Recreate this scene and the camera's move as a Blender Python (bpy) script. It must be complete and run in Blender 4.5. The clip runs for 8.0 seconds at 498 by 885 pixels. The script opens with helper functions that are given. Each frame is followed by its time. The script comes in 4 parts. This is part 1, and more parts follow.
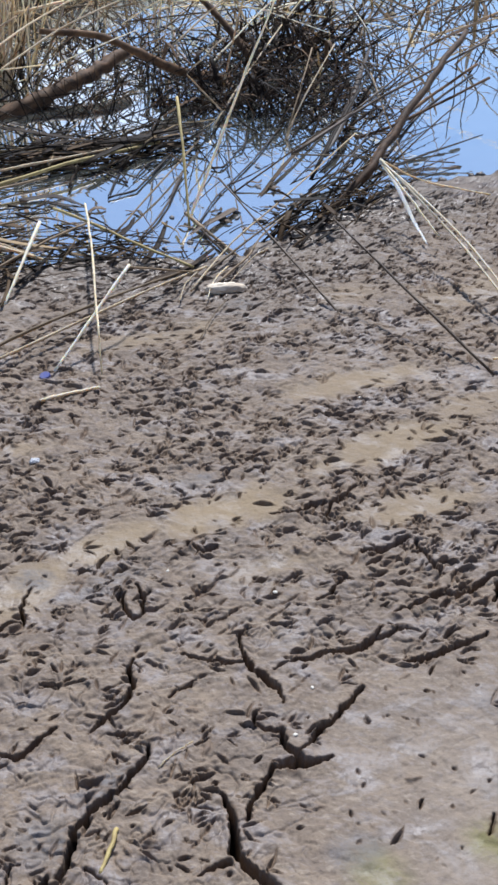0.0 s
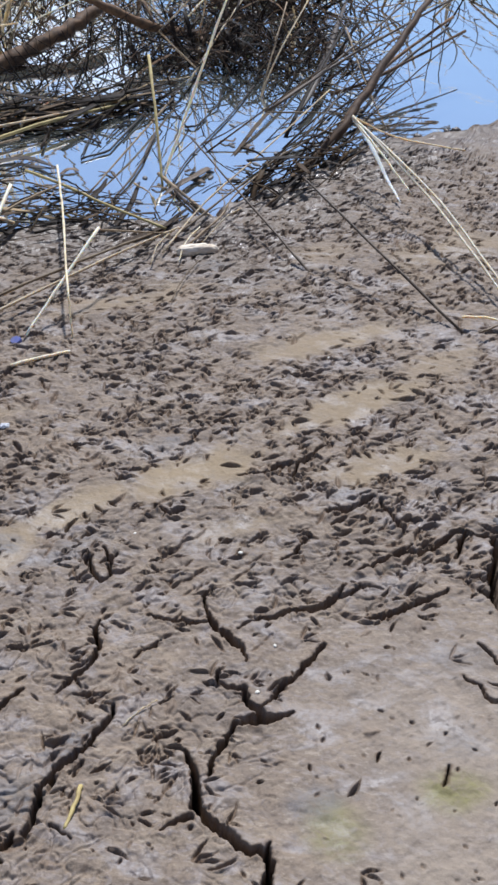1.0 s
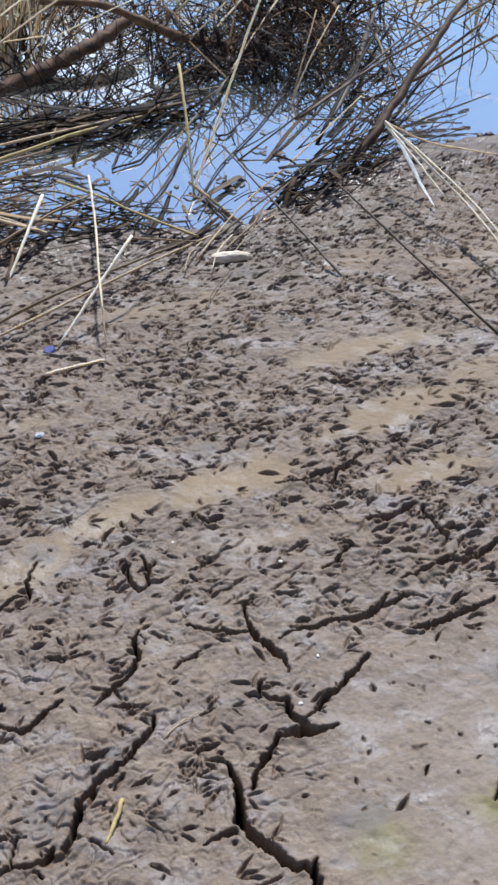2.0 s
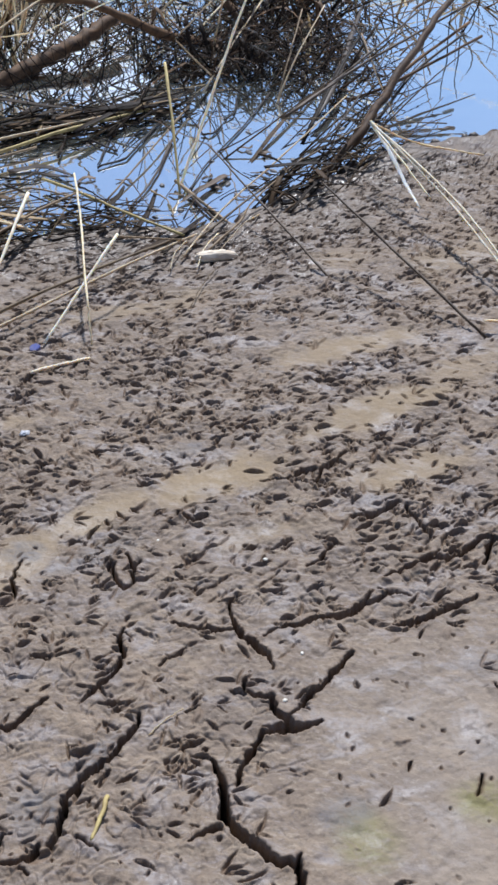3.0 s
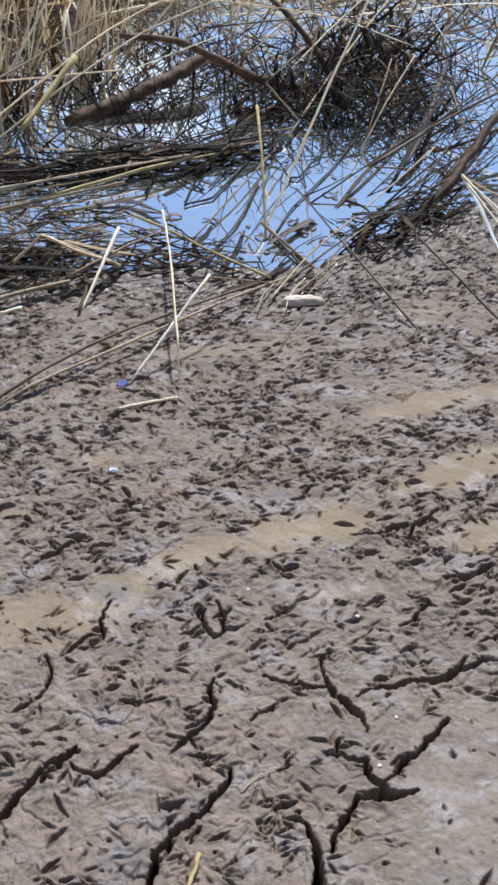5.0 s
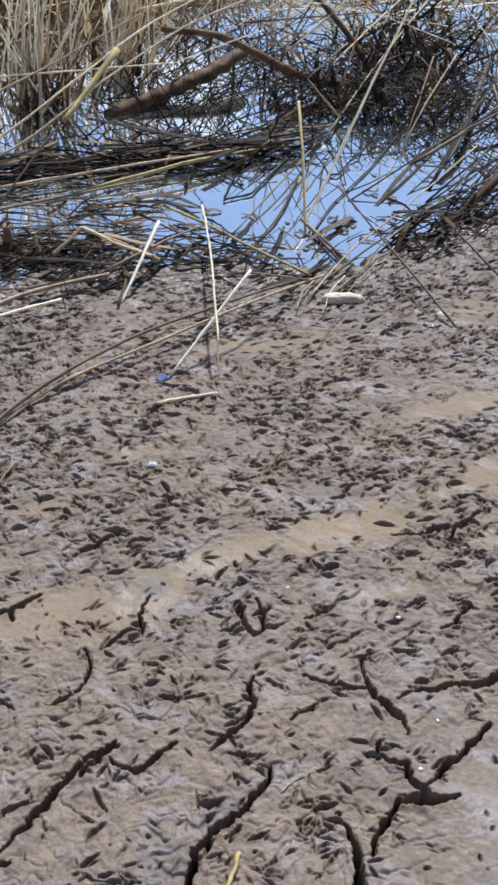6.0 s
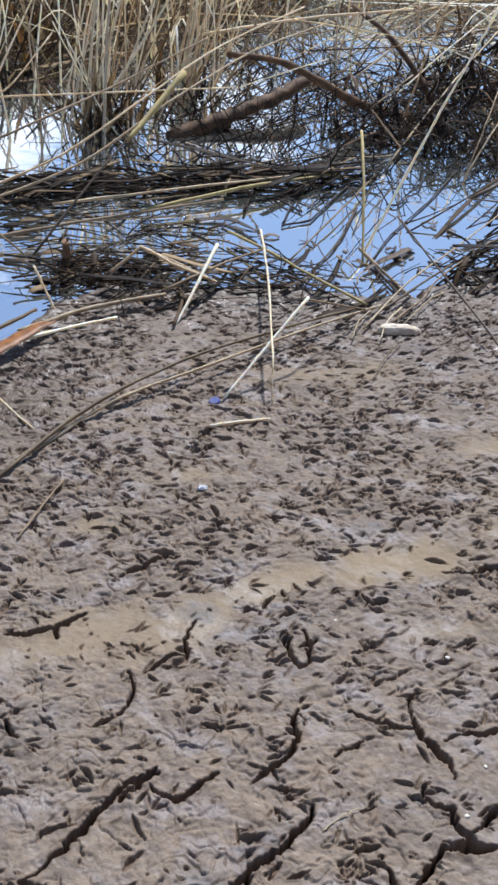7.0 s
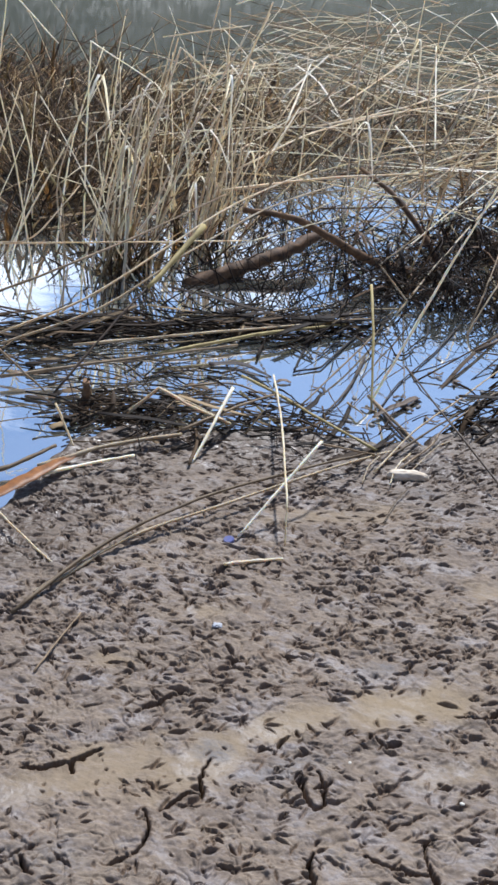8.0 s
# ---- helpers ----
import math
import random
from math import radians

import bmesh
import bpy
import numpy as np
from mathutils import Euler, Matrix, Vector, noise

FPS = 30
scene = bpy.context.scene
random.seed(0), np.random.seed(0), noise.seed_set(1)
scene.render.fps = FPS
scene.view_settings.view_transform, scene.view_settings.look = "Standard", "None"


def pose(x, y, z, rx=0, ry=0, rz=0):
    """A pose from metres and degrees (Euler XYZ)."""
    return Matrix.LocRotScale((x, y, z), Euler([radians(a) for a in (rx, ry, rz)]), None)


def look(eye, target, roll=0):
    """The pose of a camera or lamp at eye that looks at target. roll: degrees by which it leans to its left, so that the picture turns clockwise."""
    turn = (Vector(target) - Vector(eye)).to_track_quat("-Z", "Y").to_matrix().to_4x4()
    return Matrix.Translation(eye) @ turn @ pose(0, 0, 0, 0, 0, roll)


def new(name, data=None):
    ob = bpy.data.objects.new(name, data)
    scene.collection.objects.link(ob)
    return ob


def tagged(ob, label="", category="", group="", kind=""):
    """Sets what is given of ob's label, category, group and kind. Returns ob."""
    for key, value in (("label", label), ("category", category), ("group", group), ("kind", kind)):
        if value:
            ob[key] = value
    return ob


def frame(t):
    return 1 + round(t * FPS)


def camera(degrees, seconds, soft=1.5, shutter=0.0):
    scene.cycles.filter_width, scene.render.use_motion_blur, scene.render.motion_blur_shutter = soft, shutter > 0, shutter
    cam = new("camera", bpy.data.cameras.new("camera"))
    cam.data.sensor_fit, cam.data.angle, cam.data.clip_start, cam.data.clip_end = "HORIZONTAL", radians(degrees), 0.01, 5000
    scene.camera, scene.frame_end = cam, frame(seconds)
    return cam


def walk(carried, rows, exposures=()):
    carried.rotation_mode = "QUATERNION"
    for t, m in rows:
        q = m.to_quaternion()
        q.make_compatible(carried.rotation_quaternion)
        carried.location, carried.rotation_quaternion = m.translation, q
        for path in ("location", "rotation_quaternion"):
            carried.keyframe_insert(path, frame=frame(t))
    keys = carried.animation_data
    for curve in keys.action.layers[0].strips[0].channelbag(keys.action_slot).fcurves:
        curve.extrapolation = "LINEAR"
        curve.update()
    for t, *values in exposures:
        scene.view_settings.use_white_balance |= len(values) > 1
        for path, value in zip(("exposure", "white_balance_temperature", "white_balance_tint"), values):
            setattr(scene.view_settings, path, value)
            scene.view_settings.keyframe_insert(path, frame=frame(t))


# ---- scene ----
cam = camera(26.0, 8.0, soft=2.8)
PATH = [
    (0, (0.065, 0.44, 1.551), (-0.175, 2.024, 0.353), 3.2),
    (0.2, (0.136, 0.439, 1.565), (-0.084, 1.994, 0.327), 2.0),
    (0.5, (0.168, 0.437, 1.593), (-0.028, 1.974, 0.328), 2.7),
    (0.7, (0.160, 0.438, 1.590), (-0.053, 1.967, 0.318), 2.3),
    (1, (0.124, 0.441, 1.575), (-0.095, 1.979, 0.314), 2.7),
    (1.5, (0.093, 0.447, 1.559), (-0.164, 1.976, 0.295), 2.0),
    (2, (0.101, 0.457, 1.542), (-0.172, 2.0, 0.3), 1.0),
    (2.2, (0.114, 0.450, 1.553), (-0.149, 2.002, 0.319), 0.7),
    (3.3, (0.097, 0.449, 1.548), (-0.144, 1.989, 0.295), 2.0),
    (3.5, (0.094, 0.446, 1.55), (-0.162, 1.981, 0.293), 1.5),
    (4, (0.054, 0.455, 1.541), (-0.237, 2.0, 0.305), 1.9),
    (4.5, (0.016, 0.459, 1.564), (-0.299, 2.024, 0.358), 2.5),
    (4.7, (-0.016, 0.459, 1.562), (-0.324, 2.035, 0.369), 3.7),
    (5.8, (-0.041, 0.468, 1.531), (-0.378, 2.024, 0.320), 3.6),
    (6, (-0.066, 0.462, 1.542), (-0.423, 2.019, 0.339), 4.2),
    (6.5, (-0.108, 0.468, 1.523), (-0.511, 2.019, 0.326), 5.2),
    (7, (-0.107, 0.471, 1.531), (-0.537, 2.034, 0.359), 5.7),
    (7.2, (-0.101, 0.469, 1.536), (-0.557, 2.050, 0.398), 4.7),
    (7.5, (-0.145, 0.449, 1.544), (-0.613, 2.099, 0.515), 6.9),
    (7.7, (-0.143, 0.427, 1.549), (-0.623, 2.112, 0.585), 7.1),
    (8, (-0.144, 0.401, 1.561), (-0.626, 2.092, 0.608), 7.1),
]
EXPOSURES = [(0.0, 0.36, 5830, 10), (8.0, 0.36, 5830, 10)]
walk(cam, [(t, look(eye, target, roll)) for t, eye, target, roll in PATH], EXPOSURES)

# ---- light: a high sun beyond the water, blue sky with a few white clouds ----
SUN_UP, SUN_WAY = radians(51), radians(96)      # height, and direction counted from +x towards +y
sun_dir = Vector((math.cos(SUN_WAY) * math.cos(SUN_UP), math.sin(SUN_WAY) * math.cos(SUN_UP), math.sin(SUN_UP)))
sun = new("sun", bpy.data.lights.new("sun", "SUN"))
sun.data.energy, sun.data.angle, sun.data.color = 4.6, radians(3.6), (1.0, 0.955, 0.9)
sun.matrix_world = look(sun_dir * 20, (0, 0, 0))

world = bpy.data.worlds.new("sky")
scene.world = world
world.use_nodes = True
wn, wl = world.node_tree.nodes, world.node_tree.links
wn.clear()
sky = wn.new("ShaderNodeTexSky")
sky.sky_type, sky.sun_disc = "NISHITA", False
sky.sun_elevation, sky.sun_rotation = SUN_UP, radians(90) - SUN_WAY
sky.air_density, sky.dust_density, sky.ozone_density = 1.0, 0.3, 2.3
coord = wn.new("ShaderNodeTexCoord")
cloud = wn.new("ShaderNodeTexNoise")
cloud.inputs["Scale"].default_value, cloud.inputs["Detail"].default_value, cloud.inputs["Roughness"].default_value = 2.3, 6, 0.55
shift = wn.new("ShaderNodeMapping")
shift.inputs["Location"].default_value = (0.35, 0.2, 0.1)
shift.inputs["Scale"].default_value = (1, 1, 1.8)
shift.inputs["Rotation"].default_value = (0, 0, radians(-4))
cover = wn.new("ShaderNodeMapRange")
cover.inputs["From Min"].default_value, cover.inputs["From Max"].default_value = 0.56, 0.68
over = wn.new("ShaderNodeMix")
over.data_type = "RGBA"
over.inputs["B"].default_value = (16.0, 16.2, 16.6, 1)
back = wn.new("ShaderNodeBackground")
back.inputs["Strength"].default_value = 0.105
out = wn.new("ShaderNodeOutputWorld")
wl.new(coord.outputs["Generated"], shift.inputs["Vector"])
wl.new(shift.outputs["Vector"], cloud.inputs["Vector"])
height = wn.new("ShaderNodeSeparateXYZ")
low = wn.new("ShaderNodeMapRange")           # clouds gather towards the horizon
for key, v in (("From Min", 0.08), ("From Max", 0.5), ("To Min", 0.082), ("To Max", -0.06)):
    low.inputs[key].default_value = v
gather = wn.new("ShaderNodeMath")
gather.operation = "ADD"
wl.new(coord.outputs["Generated"], height.inputs["Vector"])
wl.new(height.outputs["Z"], low.inputs["Value"])
wl.new(cloud.outputs["Fac"], gather.inputs[0])
wl.new(low.outputs["Result"], gather.inputs[1])
wl.new(gather.outputs["Value"], cover.inputs["Value"])
wl.new(cover.outputs["Result"], over.inputs["Factor"])
wl.new(sky.outputs["Color"], over.inputs["A"])
wl.new(over.outputs["Result"], back.inputs["Color"])
wl.new(back.outputs["Background"], out.inputs["Surface"])


# ---- materials ----
class Mat:
    """A node material with a Principled shader and short ways to add nodes."""

    def __init__(self, name):
        self.m = bpy.data.materials.new(name)
        self.m.use_nodes = True
        self.t = self.m.node_tree
        self.n, self.l = self.t.nodes, self.t.links
        self.p = self.n["Principled BSDF"]
        self.pos = self.n.new("ShaderNodeTexCoord").outputs["Object"]

    def set(self, name, value):
        if isinstance(value, bpy.types.NodeSocket):
            self.l.new(value, self.p.inputs[name])
        else:
            self.p.inputs[name].default_value = value
        return self

    def noise(self, scale, detail=4, rough=0.55, stretch=(1, 1, 1), turn=0.0, warp=0.0):
        mp = self.n.new("ShaderNodeMapping")
        mp.inputs["Scale"].default_value, mp.inputs["Rotation"].default_value = stretch, (0, 0, turn)
        tx = self.n.new("ShaderNodeTexNoise")
        tx.inputs["Scale"].default_value, tx.inputs["Detail"].default_value, tx.inputs["Roughness"].default_value = scale, detail, rough
        tx.inputs["Distortion"].default_value = warp
        self.l.new(self.pos, mp.inputs["Vector"])
        self.l.new(mp.outputs["Vector"], tx.inputs["Vector"])
        return tx.outputs["Fac"]

    def band(self, value, lo, hi, to_lo=0.0, to_hi=1.0):
        r = self.n.new("ShaderNodeMapRange")
        for key, v in (("From Min", lo), ("From Max", hi), ("To Min", to_lo), ("To Max", to_hi)):
            r.inputs[key].default_value = v
        self.l.new(value, r.inputs["Value"])
        return r.outputs["Result"]

    def mix(self, fac, a, b):
        x = self.n.new("ShaderNodeMix")
        x.data_type = "RGBA"
        for key, v in (("Factor", fac), ("A", a), ("B", b)):
            if isinstance(v, bpy.types.NodeSocket):
                self.l.new(v, x.inputs[key])
            else:
                x.inputs[key].default_value = v if key == "Factor" else (*v, 1)
        return x.outputs["Result"]

    def math(self, how, a, b):
        x = self.n.new("ShaderNodeMath")
        x.operation = how
        for i, v in enumerate((a, b)):
            if isinstance(v, bpy.types.NodeSocket):
                self.l.new(v, x.inputs[i])
            else:
                x.inputs[i].default_value = v
        return x.outputs[0]

    def attr(self, name):
        a = self.n.new("ShaderNodeAttribute")
        a.attribute_name = name
        return a.outputs["Fac"]

    def bump(self, height, strength, distance):
        b = self.n.new("ShaderNodeBump")
        b.inputs["Strength"].default_value, b.inputs["Distance"].default_value = strength, distance
        self.l.new(height, b.inputs["Height"])
        self.l.new(b.outputs["Normal"], self.p.inputs["Normal"])
        return self


def mud_material():
    """A drying grey-brown skin over wetter, browner mud; silt in the hollows, wet near the water. Brown shade is
    painted into marks and cracks.
    """
    k = Mat("mud")
    broad, mid, fine = k.noise(3.2, 5), k.noise(17, 6, 0.65), k.noise(140, 4, 0.65)
    patch = k.noise(9, 6, 0.7, (1.0, 1.9, 1), radians(-35), 0.8)
    speck = k.noise(75, 5, 0.7)
    bits = k.noise(48, 4, 0.65, (1.0, 2.4, 1), radians(-30), 0.5)
    bloom = k.noise(30, 5, 0.7, (1.0, 1.7, 1), radians(-35), 1.2)
    col = k.mix(k.band(broad, 0.3, 0.7), (0.21, 0.157, 0.11), (0.165, 0.127, 0.096))
    col = k.mix(k.band(mid, 0.42, 0.66, 0, 0.65), col, (0.265, 0.206, 0.15))
    col = k.mix(k.band(patch, 0.5, 0.6, 0, 0.65), col, (0.148, 0.115, 0.09))
    col = k.mix(k.band(patch, 0.36, 0.45, 0.45, 0), col, (0.25, 0.196, 0.138))
    col = k.mix(k.band(bloom, 0.52, 0.66, 0, 0.6), col, (0.262, 0.222, 0.2))
    col = k.mix(k.band(bits, 0.56, 0.66, 0, 0.6), col, (0.315, 0.258, 0.195))
    col = k.mix(k.band(bits, 0.34, 0.44, 0.6, 0), col, (0.1, 0.076, 0.06))
    col = k.mix(k.band(speck, 0.56, 0.7, 0, 0.55), col, (0.092, 0.07, 0.055))
    col = k.mix(k.band(fine, 0.52, 0.75, 0, 0.5), col, (0.105, 0.082, 0.066))
    film = k.math("MULTIPLY", k.band(k.noise(7.5, 5, 0.65, (1.0, 2.0, 1), radians(-35), 0.6), 0.5, 0.62), k.band(fine, 0.3, 0.55, 0.3, 1))
    # lilac sky sheen of the wet film, painted into the base colour
    col = k.mix(k.math("MULTIPLY", film, 0.5), col, (0.225, 0.196, 0.186))
    col = k.mix(k.math("MULTIPLY", k.attr("silt"), k.band(mid, 0.3, 0.55, 0.35, 0.85)), col, k.mix(k.band(mid, 0.35, 0.7), (0.29, 0.216, 0.126), (0.228, 0.17, 0.104)))
    col = k.mix(k.math("MULTIPLY", k.attr("dry"), k.band(mid, 0.25, 0.6, 0.2, 0.5)), col, (0.285, 0.234, 0.182))
    col = k.mix(k.math("MULTIPLY", k.attr("algae"), k.band(bloom, 0.35, 0.6, 0.2, 0.85)), col, (0.185, 0.165, 0.062))
    col = k.mix(k.math("MULTIPLY", k.attr("stain"), k.band(bloom, 0.35, 0.6, 0.15, 0.8)), col, (0.15, 0.14, 0.136))
    # brown shade of pits and cracks put into the colour, along with bared wet mud
    col = k.mix(k.math("MULTIPLY", k.attr("broken"), k.band(mid, 0.3, 0.6, 0.65, 0.38)), col, (0.126, 0.08, 0.05))
    wet = k.attr("wet")
    col = k.mix(k.math("MULTIPLY", wet, 0.78), col, (0.094, 0.065, 0.043))
    grass = k.attr("bank")
    col = k.mix(grass, col, k.mix(k.band(k.noise(0.9, 6), 0.4, 0.65), (0.055, 0.06, 0.03), (0.08, 0.078, 0.042)))
    k.set("Base Color", col)
    rough = k.math("SUBTRACT", k.band(mid, 0.35, 0.65, 0.55, 0.8), k.math("MULTIPLY", film, 0.22))
    pools = k.band(bloom, 0.48, 0.6, 0.1, 0.42)
    k.set("Roughness", k.math("SUBTRACT", rough, k.math("MULTIPLY", wet, pools)))
    k.set("Specular IOR Level", k.math("ADD", k.math("MULTIPLY", k.math("MAXIMUM", film, wet), 0.22), k.band(grass, 0, 1, 0.12, 0.03)))
    h = k.math("ADD", k.math("MULTIPLY", k.noise(60, 5, 0.6), 1.0), k.math("MULTIPLY", fine, 0.6))
    return k.bump(h, 0.6, 0.004).m


def water_material():
    k = Mat("pond_water")
    murk = k.noise(1.3, 4)
    k.set("Base Color", k.mix(k.band(murk, 0.35, 0.7), (0.12, 0.13, 0.115), (0.165, 0.17, 0.15)))
    k.set("Roughness", k.band(k.noise(5, 4), 0.4, 0.7, 0.015, 0.05))
    k.set("IOR", 14.0)       # far above any oily film's: raised to brighten the mirrored sky
    ripple = k.math("ADD", k.noise(4.5, 3, 0.5, (1, 1.6, 1), 0.5), k.math("MULTIPLY", k.noise(22, 2, 0.5), 0.05))
    return k.bump(ripple, 0.055, 0.02).m


def stalk_material(name, light, dark, rough=0.6, island=False, glow=0.0, vary=0.75):
    """Dry plant stalk: streaks, blotches and a tone of its own for every stalk."""
    k = Mat(name)
    g = k.n.new("ShaderNodeNewGeometry") if island else k.n.new("ShaderNodeObjectInfo")
    own = g.outputs["Random Per Island" if island else "Random"]
    blot = k.noise(26, 4, 0.65)
    col = k.mix(k.band(blot, 0.35, 0.7), light, dark)
    tone = k.math("ADD", k.math("MULTIPLY", own, vary), 1.0 - vary * 0.67)
    hsv = k.n.new("ShaderNodeHueSaturation")
    hsv.inputs["Saturation"].default_value = 0.95
    k.l.new(tone, hsv.inputs["Value"])
    k.l.new(col, hsv.inputs["Color"])
    speck = k.band(k.noise(190, 3), 0.62, 0.72, 0, 0.5)
    k.set("Base Color", k.mix(speck, hsv.outputs["Color"], tuple(c * 0.4 for c in dark)))
    k.set("Roughness", rough).set("Specular IOR Level", 0.25)
    if glow:
        k.set("Subsurface Weight", glow).set("Subsurface Radius", (1.0, 0.8, 0.55)).set("Subsurface Scale", 0.012)
    return k.bump(k.noise(240, 3, 0.6), 0.35, 0.002).m


def debris_material(name, stops, rough=0.6, glow=0.0):
    """Many stalks in one mesh: each island takes its tone from a ramp."""
    k = Mat(name)
    ramp = k.n.new("ShaderNodeValToRGB")
    for i, (at, c) in enumerate(stops):
        e = ramp.color_ramp.elements[i] if i < 2 else ramp.color_ramp.elements.new(at)
        e.position, e.color = at, (*c, 1)
    k.l.new(k.n.new("ShaderNodeNewGeometry").outputs["Random Per Island"], ramp.inputs["Fac"])
    k.set("Base Color", k.mix(k.band(k.noise(40, 4), 0.5, 0.75, 0, 0.5), ramp.outputs["Color"], (0.05, 0.035, 0.022)))
    k.set("Roughness", rough).set("Specular IOR Level", 0.1)
    if glow:
        k.set("Subsurface Weight", glow).set("Subsurface Radius", (1.0, 0.8, 0.55)).set("Subsurface Scale", 0.012)
    return k.bump(k.noise(240, 3, 0.6), 0.35, 0.002).m


def plain_material(name, a, b, scale, rough, bump=0.3):
    k = Mat(name)
    k.set("Base Color", k.mix(k.band(k.noise(scale, 5), 0.35, 0.68), a, b))
    k.set("Roughness", rough)
    return k.bump(k.noise(scale * 4, 4), bump, 0.002).m


MUD, WATER_MAT = mud_material(), water_material()
PALE = stalk_material("bleached_reed", (0.88, 0.8, 0.62), (0.7, 0.58, 0.4), glow=0.9)
STRAW = stalk_material("straw_reed", (0.64, 0.52, 0.34), (0.42, 0.31, 0.18), glow=0.7)
YELLOW = stalk_material("yellow_reed", (0.46, 0.36, 0.13), (0.27, 0.19, 0.07))
TAN = stalk_material("tan_reed", (0.30, 0.21, 0.115), (0.15, 0.10, 0.055))
BROWN = stalk_material("brown_reed", (0.13, 0.085, 0.05), (0.06, 0.04, 0.026), 0.5)
DARK = stalk_material("dark_wet_stick", (0.04, 0.027, 0.02), (0.02, 0.015, 0.012), 0.5)
BARK = stalk_material("rotten_bark", (0.19, 0.10, 0.042), (0.04, 0.024, 0.014), 0.7)
ORANGE = stalk_material("rust_leaf", (0.27, 0.105, 0.022), (0.09, 0.036, 0.012), 0.45)
MAT_DARK = debris_material("rotten_debris", [(0.0, (0.012, 0.009, 0.007)), (1.0, (0.40, 0.29, 0.16)), (0.55, (0.032, 0.021, 0.013)), (0.9, (0.10, 0.064, 0.034))])
MAT_ROOT = debris_material("rotten_roots", [(0.0, (0.008, 0.006, 0.005)), (1.0, (0.2, 0.125, 0.07)), (0.75, (0.035, 0.021, 0.013))])
MAT_PALE = debris_material("bleached_debris", [(0.0, (0.04, 0.027, 0.016)), (1.0, (0.92, 0.84, 0.66)), (0.42, (0.16, 0.11, 0.06)), (0.68, (0.6, 0.49, 0.32))], glow=0.75)
MAT_STAND = debris_material("brown_dead_reeds", [(0.0, (0.012, 0.008, 0.005)), (1.0, (0.52, 0.41, 0.25)), (0.58, (0.05, 0.032, 0.018)), (0.84, (0.16, 0.105, 0.058))], glow=0.3)
WHITE_REED = stalk_material("white_reed", (0.88, 0.82, 0.68), (0.74, 0.65, 0.5), glow=1.0, vary=0.15)

# ---- the mud bank: one sheet from behind the camera, under the pond and up the far bank ----
WATER = -0.02
SLOPE, S0 = math.tan(radians(4.0)), 2.84
ROOT2 = 2 ** 0.5
TABLE = np.random.RandomState(7).rand(256, 256)


def vnoise(x, y, scale, seed=0):
    """Smooth value noise from 0 to 1."""
    x, y = x * scale + 37.3 * seed, y * scale + 91.7 * seed
    i, j = np.floor(x).astype(int), np.floor(y).astype(int)
    fx, fy = x - i, y - j
    fx, fy = fx * fx * (3 - 2 * fx), fy * fy * (3 - 2 * fy)
    a, b = TABLE[i % 256, j % 256], TABLE[(i + 1) % 256, j % 256]
    c, d = TABLE[i % 256, (j + 1) % 256], TABLE[(i + 1) % 256, (j + 1) % 256]
    return (a * (1 - fx) + b * fx) * (1 - fy) + (c * (1 - fx) + d * fx) * fy


def fbm(x, y, scale, octaves=4, seed=0):
    return sum(vnoise(x, y, scale * 2.03 ** o, seed + o) * 0.5 ** o for o in range(octaves)) / (2 - 0.5 ** (octaves - 1))


def smooth(lo, hi, v):
    k = np.clip((v - lo) / (hi - lo), 0, 1)
    return k * k * (3 - 2 * k)


# The waterline: how far it lies (second) along the way towards the pond, by the place along the bank (first).
SHORE = [(-3, 2.6), (0.4, 2.62), (0.77, 2.71), (0.92, 2.9), (1.07, 3.06), (1.24, 3.1), (1.45, 3.01), (1.7, 2.96), (1.88, 2.84), (2.0, 2.755),
         (2.2, 2.77), (2.44, 2.815), (2.68, 2.87), (2.98, 2.92), (3.28, 2.85), (4.0, 2.8), (9, 2.7)]


def lines(lo, hi, dense, far):
    """Coordinates that lie close between lo and hi and thin out towards the horizon."""
    step, grow = 0.03, []
    at = 0.0
    while at < far:
        at += step
        step *= 1.2 if step < 1.2 or at > 30 else 1.0
        grow.append(at)
    return np.concatenate([lo - np.array(grow[::-1]), dense, hi + np.array(grow)])


ys = [1.08]
while ys[-1] < 4.3:
    ys.append(ys[-1] + 0.0018 + 0.0009 * max(0.0, ys[-1] - 1.6) + (0.008 if ys[-1] > 4.05 else 0))
COLS = 920
GS = np.linspace(0, 1, COLS)
GROW = lines(0.0, 0.0, np.zeros(0), 260.0)          # steps that widen away from the fine middle
GROW = GROW[GROW > 0]
GY = lines(ys[0], ys[-1], np.array(ys), 260.0)


def west(y):
    """The bank widens away from the camera until the pond cuts it off."""
    y = np.clip(y, 1.08, 4.3)
    return np.maximum(-0.66 - 0.62 * (y - 1.15), y - 4.4)


def east(y):
    return 0.5 + 0.03 * (np.clip(y, 1.08, 4.3) - 1.15)


WEST, EAST = west(GY)[:, None], east(GY)[:, None]
X = np.concatenate([WEST - GROW[None, ::-1], WEST + (EAST - WEST) * GS[None, :], EAST + GROW[None, :]], 1)
Y = np.repeat(GY[:, None], X.shape[1], 1)
SIDE = len(GROW)


def column(x, y):
    """The grid column nearest to x in the row at y."""
    k = (x - float(west(np.array(y)))) / float(east(np.array(y)) - west(np.array(y)))
    return int(min(max(SIDE + k * (COLS - 1), 0), X.shape[1] - 1))


def cell(x, y):
    return min(int(np.searchsorted(GY, y)), len(GY) - 1), column(x, y)


